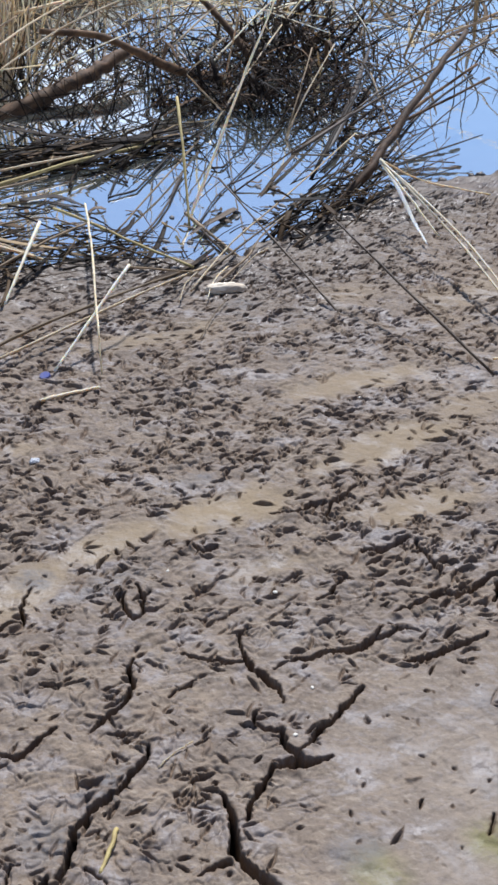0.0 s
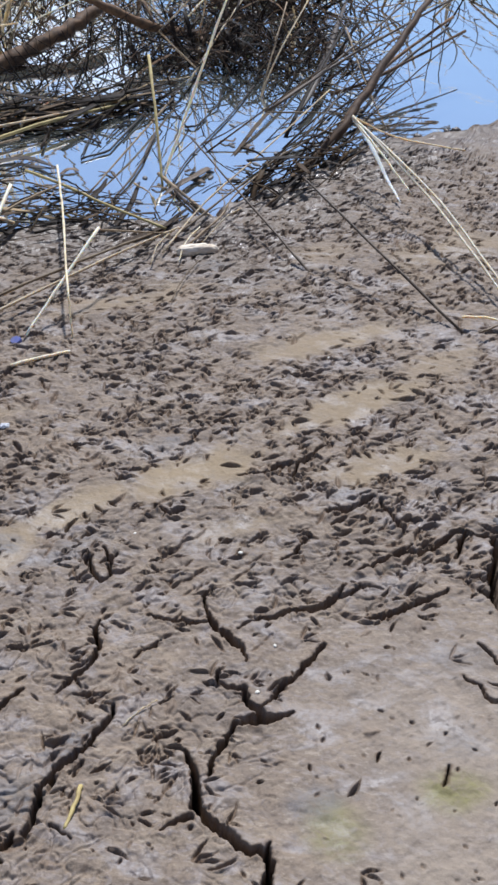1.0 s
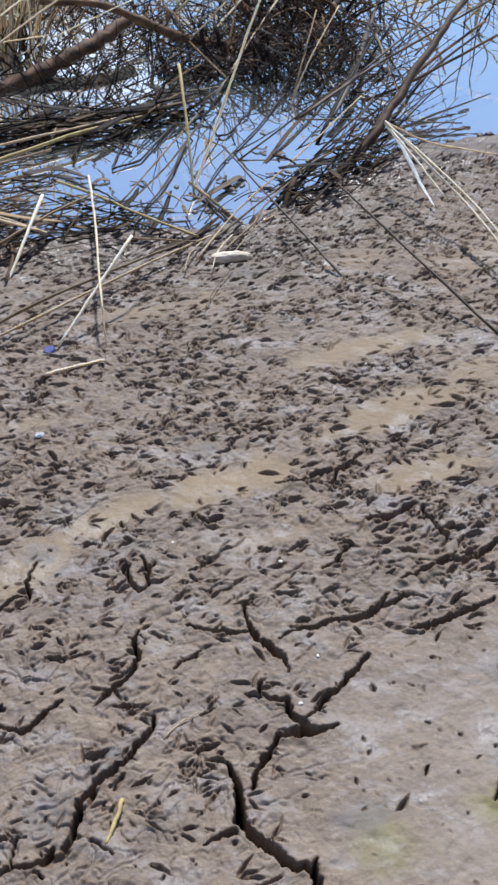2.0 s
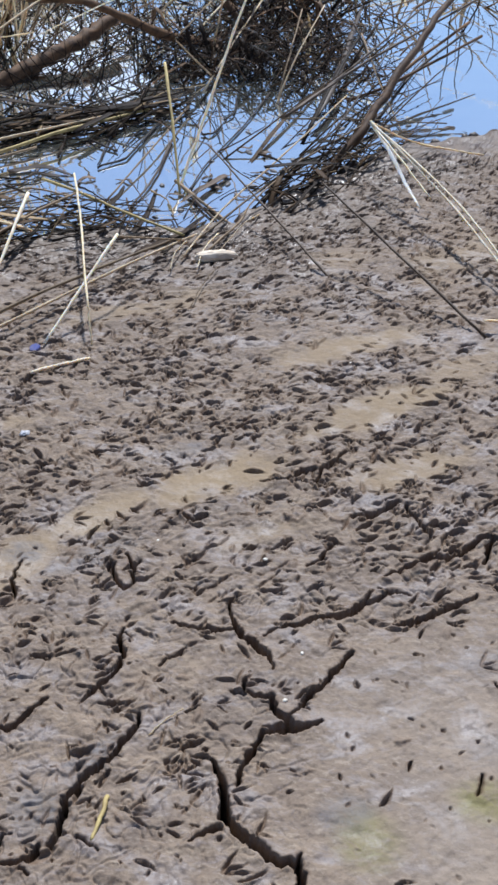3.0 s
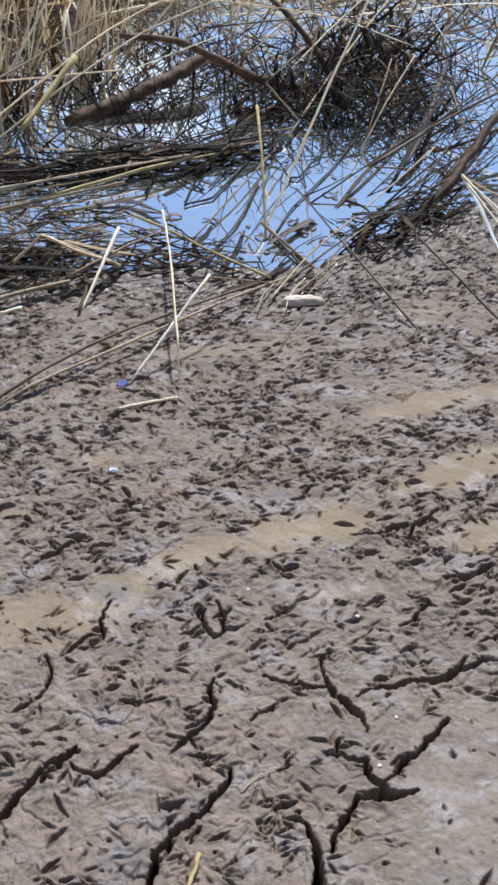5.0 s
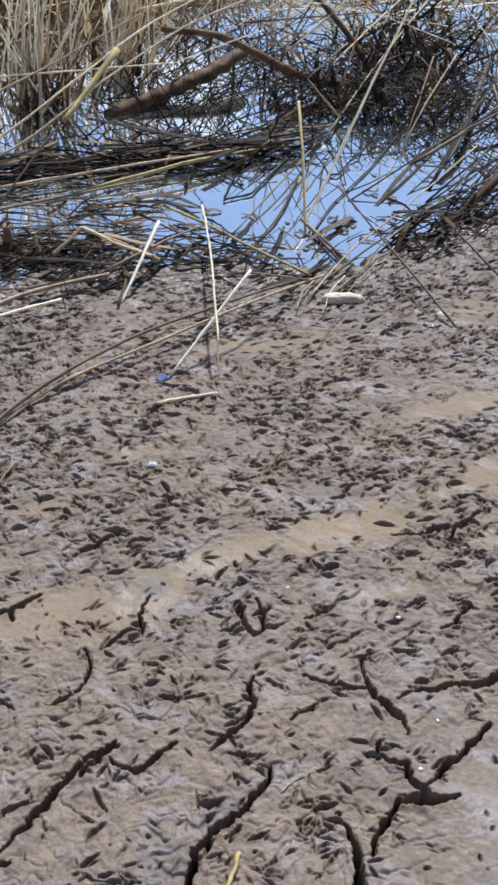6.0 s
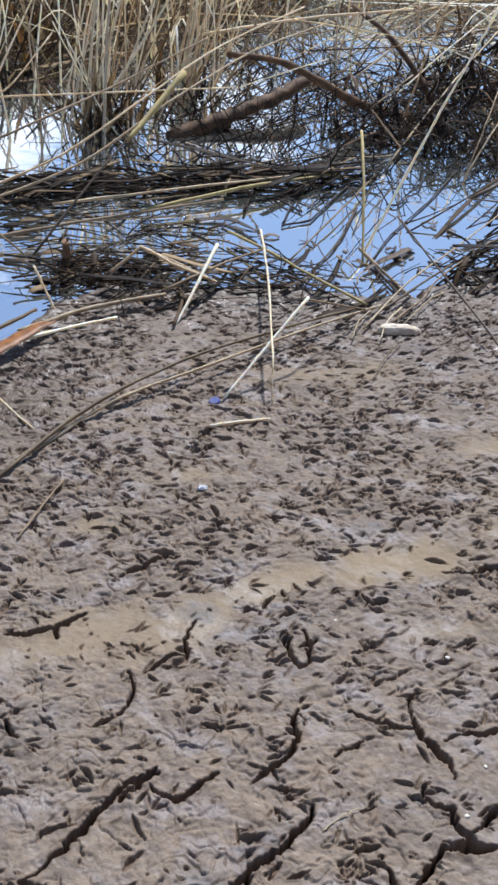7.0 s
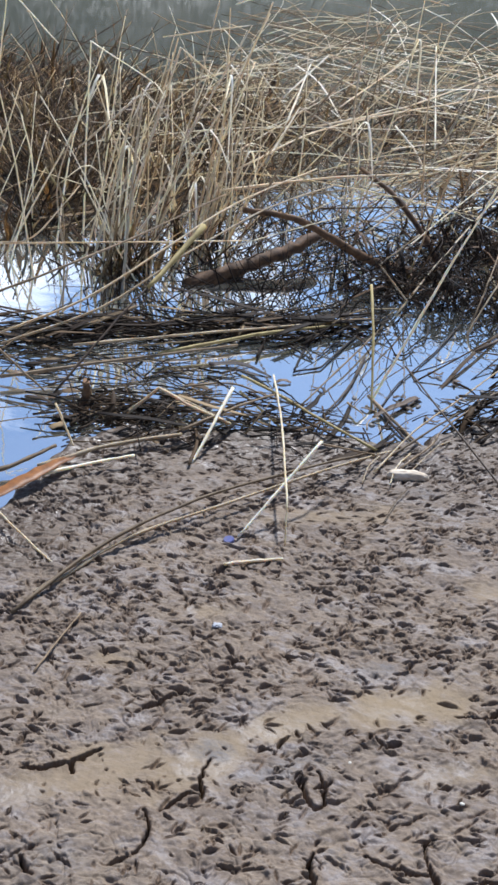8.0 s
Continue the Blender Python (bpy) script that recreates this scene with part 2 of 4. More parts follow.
U, S = (X + Y) / ROOT2, (Y - X) / ROOT2
shore = np.interp(U, [p[0] for p in SHORE], [p[1] for p in SHORE]) + (fbm(X, Y, 9, 3, 3) - 0.5) * 0.09
D = shore - S                                    # how far inland
land = smooth(0.0, 0.35, D)
Z = (1 - land) * SLOPE * D + land * SLOPE * (S0 - S)
Z = np.where(D < 0, -0.055 * smooth(0, 0.05, -D) + 0.12 * np.maximum(D, -2.5), Z)
Z = np.where(D > 4, SLOPE * 4 + 0.02 * (np.minimum(D, 20) - 4), Z) + 4.5 * smooth(4.5, 13.0, D)      # unseen rise added behind the camera: blocks low sky, bounces warm light
far = smooth(16.5, 23.5, S)                          # the far bank
Z = Z + far * (6.4 + 2.0 * fbm(X, Y, 0.25, 4, 11)) * (1 - 0.2 * smooth(8, 14, U))


def ellipse(cx, cy, a, b, turn, soft=0.35, ragged=0.5):
    """A soft, ragged-edged oval on the mud, 1 inside."""
    c, s = math.cos(turn), math.sin(turn)
    p, q = (X - cx) * c + (Y - cy) * s, (Y - cy) * c - (X - cx) * s
    r = np.sqrt((p / a) ** 2 + (q / b) ** 2) + (fbm(X, Y, 14, 4, 5) - 0.5) * ragged * 2
    return 1 - smooth(1 - soft, 1 + soft, r)


silt, stain = np.zeros_like(X), np.zeros_like(X)
for cx, cy, a, b, turn, much in ((-0.01, 2.72, 0.16, 0.045, 0.5, 0.8), (-0.235, 2.135, 0.15, 0.055, 0.62, 1.0), (-0.43, 2.0, 0.12, 0.045, 0.75, 0.9), (-0.56, 1.82, 0.13, 0.05, 0.95, 0.8),
                                 (0.07, 2.45, 0.2, 0.045, 0.7, 0.85), (0.2, 2.26, 0.14, 0.045, 0.6, 0.75)):
    silt = np.maximum(silt, ellipse(cx, cy, a, b, turn, 0.5, 0.9) * much)
for cx, cy, a, b, turn, much in ((0.24, 2.63, 0.16, 0.045, 0.9, 0.5), (-0.75, 1.7, 0.16, 0.06, 0.8, 0.6), (-0.72, 2.28, 0.07, 0.025, 0.5, 0.5), (-0.85, 2.03, 0.06, 0.03, 0.4, 0.6),
                                 (0.3, 3.3, 0.2, 0.09, 0.7, 0.5), (-0.6, 2.85, 0.14, 0.05, 0.6, 0.5), (-0.1, 3.2, 0.12, 0.05, 0.6, 0.4), (-0.1, 1.98, 0.09, 0.03, 0.6, 0.5)):
    silt = np.maximum(silt, ellipse(cx, cy, a, b, turn, 0.5, 0.9) * much)
silt *= (D > 0.1)
algae = np.maximum(ellipse(0.156, 1.33, 0.045, 0.05, 0.4, 0.6), ellipse(0.328, 1.43, 0.05, 0.035, 0.4, 0.6))
for cx, cy, a, b, turn, much in ((-0.335, 1.3, 0.035, 0.045, 1.2, 1.0), (-0.28, 1.405, 0.05, 0.022, 0.9, 0.9), (0.43, 2.08, 0.06, 0.022, 0.2, 1.0), (0.115, 1.37, 0.045, 0.03, 0.3, 0.8), (0.325, 1.7, 0.06, 0.03, 0.2, 0.5),
                                 (0.33, 1.52, 0.04, 0.05, 0.3, 0.5), (-0.327, 2.24, 0.06, 0.025, 0.4, 0.8), (-0.556, 1.854, 0.035, 0.025, 0.4, 1.0), (-0.405, 1.87, 0.11, 0.025, 0.7, 0.6), (-0.38, 3.1, 0.05, 0.03, 0.2, 1.0),
                                 (0.1, 2.12, 0.05, 0.03, 0.2, 0.6), (-0.72, 1.49, 0.07, 0.05, 0.6, 0.6)):
    stain = np.maximum(stain, ellipse(cx, cy, a, b, turn, 0.5) * much)
calm = np.clip(smooth(-0.06, 0.12, X) * (1 - smooth(1.62, 1.86, Y - 0.5 * (X - 0.1))), 0, 1)      # the smoother corner
tramp = (1 - 0.85 * calm) * (1 - 0.75 * silt) * (0.55 + 0.45 * smooth(0.04, 0.2, D)) * (1 - 0.85 * smooth(0.3, 0.6, silt)) * (D > 0.03)
near = smooth(-2.2, -1.4, X) * (1 - smooth(0.6, 1.2, X)) * smooth(0.3, 0.9, Y) * (D > -0.3)

Z += (fbm(X, Y, 4, 3, 1) - 0.5) * 0.016 * near * smooth(0, 0.2, D)
Z += (fbm(X, Y, 22, 3, 2) - 0.5) * 0.011 * near * (0.25 + 0.75 * tramp)
bendx, bendy = (fbm(X, Y, 12, 3, 21) - 0.5) * 0.06, (fbm(X, Y, 12, 3, 25) - 0.5) * 0.06


def creases(scale, seed, thin):
    """Narrow, broken creases where lumps of trodden mud meet."""
    n = np.abs(fbm((U + bendx) * 0.8, (S + bendy) * 1.25, scale, 2, seed) - 0.5)
    return (1 - smooth(0.0, thin, n)) * smooth(0.42, 0.62, fbm(X, Y, scale * 0.35, 3, seed + 3))


trodden = 0.75 + 0.25 * smooth(1.55, 2.0, Y + 0.3 * X)
plates = np.abs(fbm((U + bendx) * 0.75, (S + bendy) * 1.3, 30, 3, 8) - 0.5) * 2
Z += (plates - 0.25) * 0.008 * tramp * near * trodden
Z -= (creases(26, 31, 0.05) * 0.007 + creases(44, 37, 0.06) * 0.005) * tramp * near * trodden
Z += (fbm(X, Y, 60, 2, 14) - 0.5) * 0.004 * near * calm + (fbm(X + bendx * 0.3, Y, 95, 3, 4) - 0.5) * 0.0045 * near * smooth(0.0, 0.1, D) * (0.45 + 0.55 * tramp)
crumb = np.abs(fbm(X + bendx * 0.4, Y + bendy * 0.4, 75, 3, 51) - 0.5) * 2
Z += (crumb - 0.25) * 0.0022 * near * tramp * smooth(0.0, 0.12, D)
Z -= 0.004 * silt
# crumbled lip along the waterline
Z += 0.020 * near * smooth(-0.03, 0.0, D) * (1 - smooth(0.02, 0.09, D)) * (fbm(X, Y, 26, 3, 9) - 0.35)


def window(x0, x1, y0, y1):
    j0, j1 = np.searchsorted(GY, [y0, y1])
    return slice(j0, j1), slice(min(column(x0, y0), column(x0, y1)), max(column(x1, y0), column(x1, y1)) + 1)


broken = np.zeros_like(X)                        # where the skin is broken: wet mud, with the pits' brown shade painted in


def gouge(x, y, turn, length, width, depth, rim=0.3, curve=0.0, skew=0.5):
    """Presses one mark, as a toe, a beak or a claw leaves it: pointed, curved, one wall steep and the mud pushed up beyond it."""
    reach = 0.55 * length + width
    w = window(x - reach, x + reach, y - reach, y + reach)
    px, py = X[w] - x, Y[w] - y
    if px.size == 0:
        return
    c, s = math.cos(turn), math.sin(turn)
    ragged = vnoise(X[w], Y[w], 110, 3) - 0.5
    p = (px * c + py * s) / (length / 2) + ragged * 0.2
    q = (py * c - px * s) / (width / 2) + curve * (p * p - 0.4) + ragged * 0.3
    q = q if skew > 0 else -q
    taper = np.clip(1 - np.abs(p) ** 1.7, 0, 1) ** 0.8 * (1 - 0.3 * p)
    e = q / np.maximum(taper, 0.08)
    lean = min(abs(skew), 0.8)
    pit = smooth(-1.1 - 0.5 * lean, 0.5 * lean, e) * (1 - smooth(0.65, 0.95, e)) * (np.abs(p) < 1)
    pushed = np.exp(-((e - 1.4) / 0.5) ** 2) * np.clip(1 - np.abs(p) ** 3, 0, 1) * (np.abs(p) < 1)
    Z[w] += depth * (rim * pushed - pit * np.sqrt(taper))
    stir = (1 - smooth(0.7, 1.9, np.abs(e - 0.3) + ragged)) * (np.abs(p) < 1.0)
    broken[w] = np.maximum(broken[w], stir * min(1.0, abs(depth) / 0.007))


crack_seed = iter(range(3, 999))


def crack(points, depth=0.03):
    """A drying crack along the points (x, y, width in millimetres), with crooked, sheer sides and pointed ends."""
    seed = next(crack_seed)
    rng = random.Random(seed)
    pts = [Vector((p[0], p[1], p[2] * 0.001)) for p in points]
    for level in range(3):
        out = [pts[0]]
        for a, b in zip(pts, pts[1:]):
            side = Vector((a.y - b.y, b.x - a.x, 0))
            mid = (a + b) / 2 + side * rng.uniform(-0.13, 0.13)
            mid.z *= rng.uniform(0.8, 1.2)
            out += [mid, b]
        pts = out
    lo = [min(p[i] for p in pts) - 0.03 for i in (0, 1)]
    hi = [max(p[i] for p in pts) + 0.03 for i in (0, 1)]
    w = window(lo[0], hi[0], lo[1], hi[1])
    px, py = X[w], Y[w]
    if px.size == 0:
        return
    best = np.full(px.shape, 9.0)
    nick = (fbm(px, py, 130, 2, seed) - 0.5) * 0.006 + (fbm(px, py, 45, 2, seed + 5) - 0.5) * 0.004
    for a, b in zip(pts, pts[1:]):
        d = b - a
        k = np.clip(((px - a.x) * d.x + (py - a.y) * d.y) / max(d.x * d.x + d.y * d.y, 1e-9), 0, 1)
        half = (a.z + (b.z - a.z) * k) / 2
        best = np.minimum(best, np.hypot(px - a.x - k * d.x, py - a.y - k * d.y) - half * 0.92 + nick * np.clip(half / 0.006, 0.3, 1))
    Z[w] += 0.003 * (1 - smooth(0.0, 0.022, best))
    # the crack's walls and floor take the painted shade too
    broken[w] = np.maximum(broken[w], 1 - smooth(0.001, 0.007, best + nick))
    Z[w] -= 3.2 * depth * (1 - smooth(-0.0016, 0.0006, best)) + 0.0025 * (1 - smooth(0.0, 0.004, best))


# Tracks of small wading birds and beak marks, thickest between the silt bands.
rng = random.Random(21)
mask_now = tramp * near
THICK = smooth(0.35, 0.62, fbm(X, Y, 5, 3, 17))       # trodden more in some places than in others
for _ in range(11500):
    x, y = rng.uniform(-1.5, 0.62), rng.uniform(1.05, 4.1)
    j, i = cell(x, y)
    here = mask_now[j, i] * (0.45 + 0.9 * THICK[j, i])
    band = 0.5 + 0.5 * float(smooth(1.55, 2.0, np.array(y + 0.3 * x))) * (1 - 0.5 * float(smooth(3.0, 3.4, np.array(y))))
    if rng.random() > max(here * band, (0.01 + 0.05 * (1 - calm[j, i])) * near[j, i] * (D[j, i] > 0.05)):
        continue
    head = rng.gauss(0.5, 0.6)
    kind = rng.random()
    if kind < 0.16:                              # three toes
        size = rng.uniform(0.022, 0.042)
        for spread in (-0.65, 0.0, 0.65):
            if rng.random() < 0.2:
                continue
            turn = head + spread + rng.uniform(-0.25, 0.25)
            gouge(x + math.cos(turn) * size * 0.6, y + math.sin(turn) * size * 0.6, turn, size * rng.uniform(0.7, 1.25), rng.uniform(0.005, 0.008), rng.triangular(0.006, 0.013, 0.008), 0.3, rng.gauss(0, 0.5), rng.uniform(-0.3, 0.7))
    elif kind < 0.22:                            # a scoop with one high side
        gouge(x, y, head + rng.uniform(-0.5, 0.5), rng.uniform(0.025, 0.055), rng.uniform(0.009, 0.015), rng.uniform(0.006, 0.011), 0.4, rng.gauss(0, 0.6), rng.uniform(0.3, 0.8))
    elif kind < 0.3:                             # a flake squeezed up
        gouge(x, y, head + rng.uniform(-0.6, 0.6), rng.uniform(0.02, 0.045), rng.uniform(0.008, 0.016), -rng.uniform(0.003, 0.006), 0.0, rng.gauss(0, 0.4), -rng.uniform(0.2, 0.7))
    else:                                        # slits and slips
        worn = float(smooth(1.65, 2.1, np.array(y + 0.3 * x)))
        long = min(0.055, 0.02 * math.exp(rng.gauss(0, 0.5)) * (1 + 0.45 * worn))
        gouge(x, y, head + rng.gauss(0, 0.45), long, 0.0025 + long * (0.12 + 0.05 * worn) * rng.uniform(0.6, 1.3), rng.triangular(0.004, 0.012, 0.007) * (1 + 0.2 * worn), rng.uniform(0.2, 0.6), rng.gauss(0, 0.7), rng.uniform(-0.2, 0.8))

for _ in range(1300):                            # worm holes, drops and crumbs on the smoother mud
    x, y = rng.uniform(-1.2, 0.62), rng.uniform(1.05, 2.9)
    gouge(x, y, rng.uniform(0, 3.1), rng.uniform(0.005, 0.015), rng.uniform(0.004, 0.009), rng.uniform(-0.003, 0.011), 0.2)

soft = Z.copy()                                  # wet mud slumps: the sharpest edges round off
soft[1:-1, 1:-1] = (4 * soft[1:-1, 1:-1] + soft[:-2, 1:-1] + soft[2:, 1:-1] + 1.5 * soft[1:-1, :-2] + 1.5 * soft[1:-1, 2:]) / 9
Z = Z + (soft - Z) * near
for _ in range(2900):                            # the freshest beak marks, thin and deep
    x, y = rng.uniform(-1.5, 0.62), rng.uniform(1.05, 3.7)
    j, i = cell(x, y)
    if rng.random() < mask_now[j, i] * (0.3 + 0.5 * THICK[j, i]) * (0.3 + 0.7 * float(smooth(1.5, 2.0, np.array(y + 0.3 * x)))):
        long = rng.triangular(0.012, 0.05, 0.024)
        gouge(x, y, rng.gauss(0.5, 0.7), long, 0.0042 + 0.11 * long * rng.uniform(0.5, 1.2), rng.uniform(0.007, 0.014), 0.25, rng.gauss(0, 0.7), rng.uniform(-0.3, 0.7))

# the deep beak marks along the smooth silt, and a curled-up flake
for x, y, turn, long, curve in ((-0.439, 1.933, 1.3, 0.055, 0.6), (-0.42, 1.966, 2.0, 0.03, 0.2), (-0.4, 1.992, 2.3, 0.035, 0.3), (-0.377, 2.012, 2.5, 0.03, -0.4), (-0.468, 1.897, 1.1, 0.03, 0.3),
                                (-0.266, 2.003, 2.4, 0.05, 0.8), (-0.237, 2.014, 0.6, 0.04, -0.5), (-0.375, 1.835, 1.8, 0.05, 1.2), (-0.334, 1.844, 1.0, 0.05, -1.2), (-0.79, 2.05, 2.4, 0.04, 0.5), (-0.826, 2.02, 0.3, 0.06, 0.4)):
    gouge(x, y, turn, long, 0.011, 0.018, 0.2, curve, 0.3)

crack([(-0.124, 1.796, 6), (-0.137, 1.776, 4), (-0.124, 1.739, 7), (-0.108, 1.707, 10), (-0.08, 1.693, 13), (-0.06, 1.673, 13), (-0.041, 1.655, 8), (-0.033, 1.632, 3)], 0.035)
crack([(-0.224, 1.711, 4), (-0.193, 1.705, 10), (-0.158, 1.71, 9), (-0.118, 1.708, 6)], 0.025)
crack([(-0.06, 1.707, 4), (-0.04, 1.731, 7), (-0.003, 1.745, 11), (0.043, 1.772, 12), (0.084, 1.792, 13), (0.12, 1.827, 10), (0.161, 1.858, 2)], 0.035)
crack([(-0.077, 1.601, 4), (-0.075, 1.583, 5), (-0.057, 1.572, 9), (-0.024, 1.574, 9), (-0.018, 1.548, 12), (0.002, 1.533, 15), (0.012, 1.527, 13)], 0.04)
crack([(-0.027, 1.497, 9), (-0.004, 1.509, 17), (0.021, 1.514, 17), (0.042, 1.525, 9), (0.062, 1.539, 3)], 0.04)
crack([(0.011, 1.541, 4), (0.026, 1.569, 6), (0.033, 1.596, 11), (0.06, 1.622, 8), (0.079, 1.659, 10), (0.096, 1.695, 4)], 0.03)
crack([(-0.027, 1.497, 7), (-0.035, 1.463, 8), (-0.046, 1.432, 9), (-0.05, 1.407, 9), (-0.049, 1.391, 4)], 0.03)
crack([(-0.098, 1.435, 5), (-0.08, 1.408, 10), (-0.066, 1.375, 14), (-0.062, 1.333, 15), (-0.027, 1.31, 19), (0.005, 1.29, 17), (0.033, 1.273, 16), (0.059, 1.271, 13)], 0.05)
crack([(-0.061, 1.316, 9), (-0.077, 1.308, 9), (-0.092, 1.297, 4), (-0.101, 1.285, 2)], 0.02)
crack([(-0.295, 1.244, 10), (-0.293, 1.273, 10), (-0.294, 1.301, 12), (-0.3, 1.326, 11), (-0.288, 1.349, 11), (-0.274, 1.379, 13), (-0.251, 1.412, 11), (-0.246, 1.439, 9), (-0.232, 1.464, 7), (-0.23, 1.499, 6)], 0.05)
crack([(-0.331, 1.51, 3), (-0.319, 1.541, 10), (-0.301, 1.569, 10), (-0.29, 1.597, 10), (-0.297, 1.635, 11), (-0.309, 1.664, 8), (-0.308, 1.687, 4)], 0.03)
crack([(-0.478, 1.445, 3), (-0.456, 1.438, 6), (-0.43, 1.437, 7), (-0.414, 1.462, 9), (-0.403, 1.484, 9), (-0.388, 1.507, 3)], 0.025)
crack([(-0.51, 1.406, 9), (-0.5, 1.429, 9), (-0.488, 1.455, 8), (-0.476, 1.475, 3)], 0.03)
crack([(-0.584, 1.671, 3), (-0.569, 1.698, 7), (-0.556, 1.73, 10), (-0.532, 1.738, 7), (-0.55, 1.773, 6), (-0.552, 1.799, 4), (-0.549, 1.831, 3)], 0.022)
crack([(-0.722, 1.918, 11), (-0.699, 1.94, 12), (-0.675, 1.972, 11), (-0.645, 1.988, 4)], 0.025)
crack([(-0.417, 1.183, 8), (-0.389, 1.183, 9), (-0.363, 1.2, 6), (-0.329, 1.213, 7), (-0.314, 1.228, 10), (-0.313, 1.241, 6)], 0.03)
crack([(-0.361, 1.198, 4), (-0.369, 1.229, 3), (-0.37, 1.251, 3), (-0.358, 1.255, 2)], 0.02)
crack([(-0.327, 1.202, 3), (-0.312, 1.196, 3)], 0.02)
crack([(-0.369, 1.845, 6), (-0.355, 1.801, 8), (-0.333, 1.78, 8), (-0.32, 1.797, 8), (-0.329, 1.837, 6), (-0.354, 1.87, 4)], 0.016)
crack([(-0.224, 1.606, 3), (-0.204, 1.631, 5), (-0.189, 1.652, 5)], 0.012)
crack([(-0.263, 1.266, 3), (-0.243, 1.255, 3), (-0.225, 1.249, 2)], 0.015)
crack([(0.137, 1.896, 3), (0.169, 1.925, 6), (0.193, 1.939, 13), (0.219, 1.967, 12), (0.261, 1.976, 12), (0.295, 2.009, 10), (0.326, 2.043, 12), (0.359, 2.035, 12), (0.391, 2.029, 12), (0.423, 2.036, 12), (0.469, 2.057, 15)], 0.04)
crack([(0.337, 2.043, 10), (0.327, 2.003, 12), (0.317, 1.958, 7)], 0.03)
crack([(0.389, 2.017, 13), (0.393, 1.954, 19), (0.389, 1.882, 20), (0.407, 1.827, 16), (0.426, 1.779, 15), (0.439, 1.736, 15), (0.436, 1.697, 13), (0.418, 1.653, 10), (0.404, 1.627, 4)], 0.045)
crack([(0.364, 1.878, 6), (0.381, 1.856, 10), (0.394, 1.848, 11)], 0.025)
crack([(0.335, 1.658, 3), (0.36, 1.644, 4), (0.374, 1.614, 6), (0.397, 1.609, 10), (0.42, 1.578, 14), (0.443, 1.548, 15), (0.453, 1.531, 15)], 0.045)
crack([(0.359, 1.737, 4), (0.378, 1.718, 8), (0.391, 1.694, 5)], 0.02)
crack([(0.061, 2.058, 7), (0.1, 2.076, 10), (0.131, 2.111, 14), (0.148, 2.126, 6)], 0.02)
crack([(0.164, 2.116, 6), (0.182, 2.083, 10), (0.203, 2.045, 7), (0.226, 2.026, 3)], 0.02)
crack([(-0.008, 1.898, 8), (0.016, 1.933, 7), (0.035, 1.974, 4)], 0.02)
crack([(0.314, 1.47, 3), (0.312, 1.449, 4), (0.307, 1.432, 2)], 0.012)
crack([(-0.583, 1.224, 2), (-0.571, 1.256, 3), (-0.552, 1.298, 9), (-0.542, 1.339, 13), (-0.535, 1.376, 11), (-0.523, 1.416, 10), (-0.505, 1.446, 10), (-0.484, 1.482, 4)], 0.035)
crack([(-0.852, 1.666, 10), (-0.816, 1.684, 9), (-0.779, 1.716, 11), (-0.763, 1.751, 14), (-0.748, 1.775, 6)], 0.025)
crack([(-0.779, 1.716, 7), (-0.765, 1.693, 5)], 0.02)
crack([(-0.609, 1.657, 6), (-0.586, 1.628, 5), (-0.581, 1.593, 5), (-0.587, 1.563, 4)], 0.01)
crack([(-0.586, 1.226, 5), (-0.566, 1.227, 11), (-0.552, 1.234, 9)], 0.02)
crack([(-0.75, 1.482, 6), (-0.732, 1.465, 7), (-0.716, 1.457, 3)], 0.018)
crack([(-0.141, 2.144, 3), (-0.104, 2.151, 8), (-0.066, 2.178, 14), (-0.034, 2.196, 10)], 0.025)
crack([(-0.026, 2.157, 3), (-0.018, 2.205, 8), (0.003, 2.238, 5), (0.03, 2.28, 3)], 0.018)
crack([(-0.284, 2.019, 9), (-0.258, 1.992, 10), (-0.229, 2.014, 9)], 0.018)
crack([(0.161, 1.773, 3), (0.186, 1.782, 10), (0.217, 1.798, 13), (0.25, 1.822, 11), (0.285, 1.848, 8), (0.305, 1.868, 3)], 0.03)
crack([(0.062, 1.292, 3), (0.06, 1.268, 13), (0.067, 1.225, 17), (0.067, 1.13, 17)], 0.05)

dry = smooth(0.0, 0.3, X + (fbm(X, Y, 3, 3, 61) - 0.5) * 0.3) * (1 - smooth(1.35, 1.8, Y - 0.4 * X)) * (1 - smooth(0.7, 1.6, X)) * smooth(0.1, 0.9, Y)
wet = np.clip(1 - smooth(0.06, 0.52, D + (fbm(X, Y, 9, 4, 6) - 0.5) * 0.5), 0, 1) * (1 - smooth(9, 13, S))

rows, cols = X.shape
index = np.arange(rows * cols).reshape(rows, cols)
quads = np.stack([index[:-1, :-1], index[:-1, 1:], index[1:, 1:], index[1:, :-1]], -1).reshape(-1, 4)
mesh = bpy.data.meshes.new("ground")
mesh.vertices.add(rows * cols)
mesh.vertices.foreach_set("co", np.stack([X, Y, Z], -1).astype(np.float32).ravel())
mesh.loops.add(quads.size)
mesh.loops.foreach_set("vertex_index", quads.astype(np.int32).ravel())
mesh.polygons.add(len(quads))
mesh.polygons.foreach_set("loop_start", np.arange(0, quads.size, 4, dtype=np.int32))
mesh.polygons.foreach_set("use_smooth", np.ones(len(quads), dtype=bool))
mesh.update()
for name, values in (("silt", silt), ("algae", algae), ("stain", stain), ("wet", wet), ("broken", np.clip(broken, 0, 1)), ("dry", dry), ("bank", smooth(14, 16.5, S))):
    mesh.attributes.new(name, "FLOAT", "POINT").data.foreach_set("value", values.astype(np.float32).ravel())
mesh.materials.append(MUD)
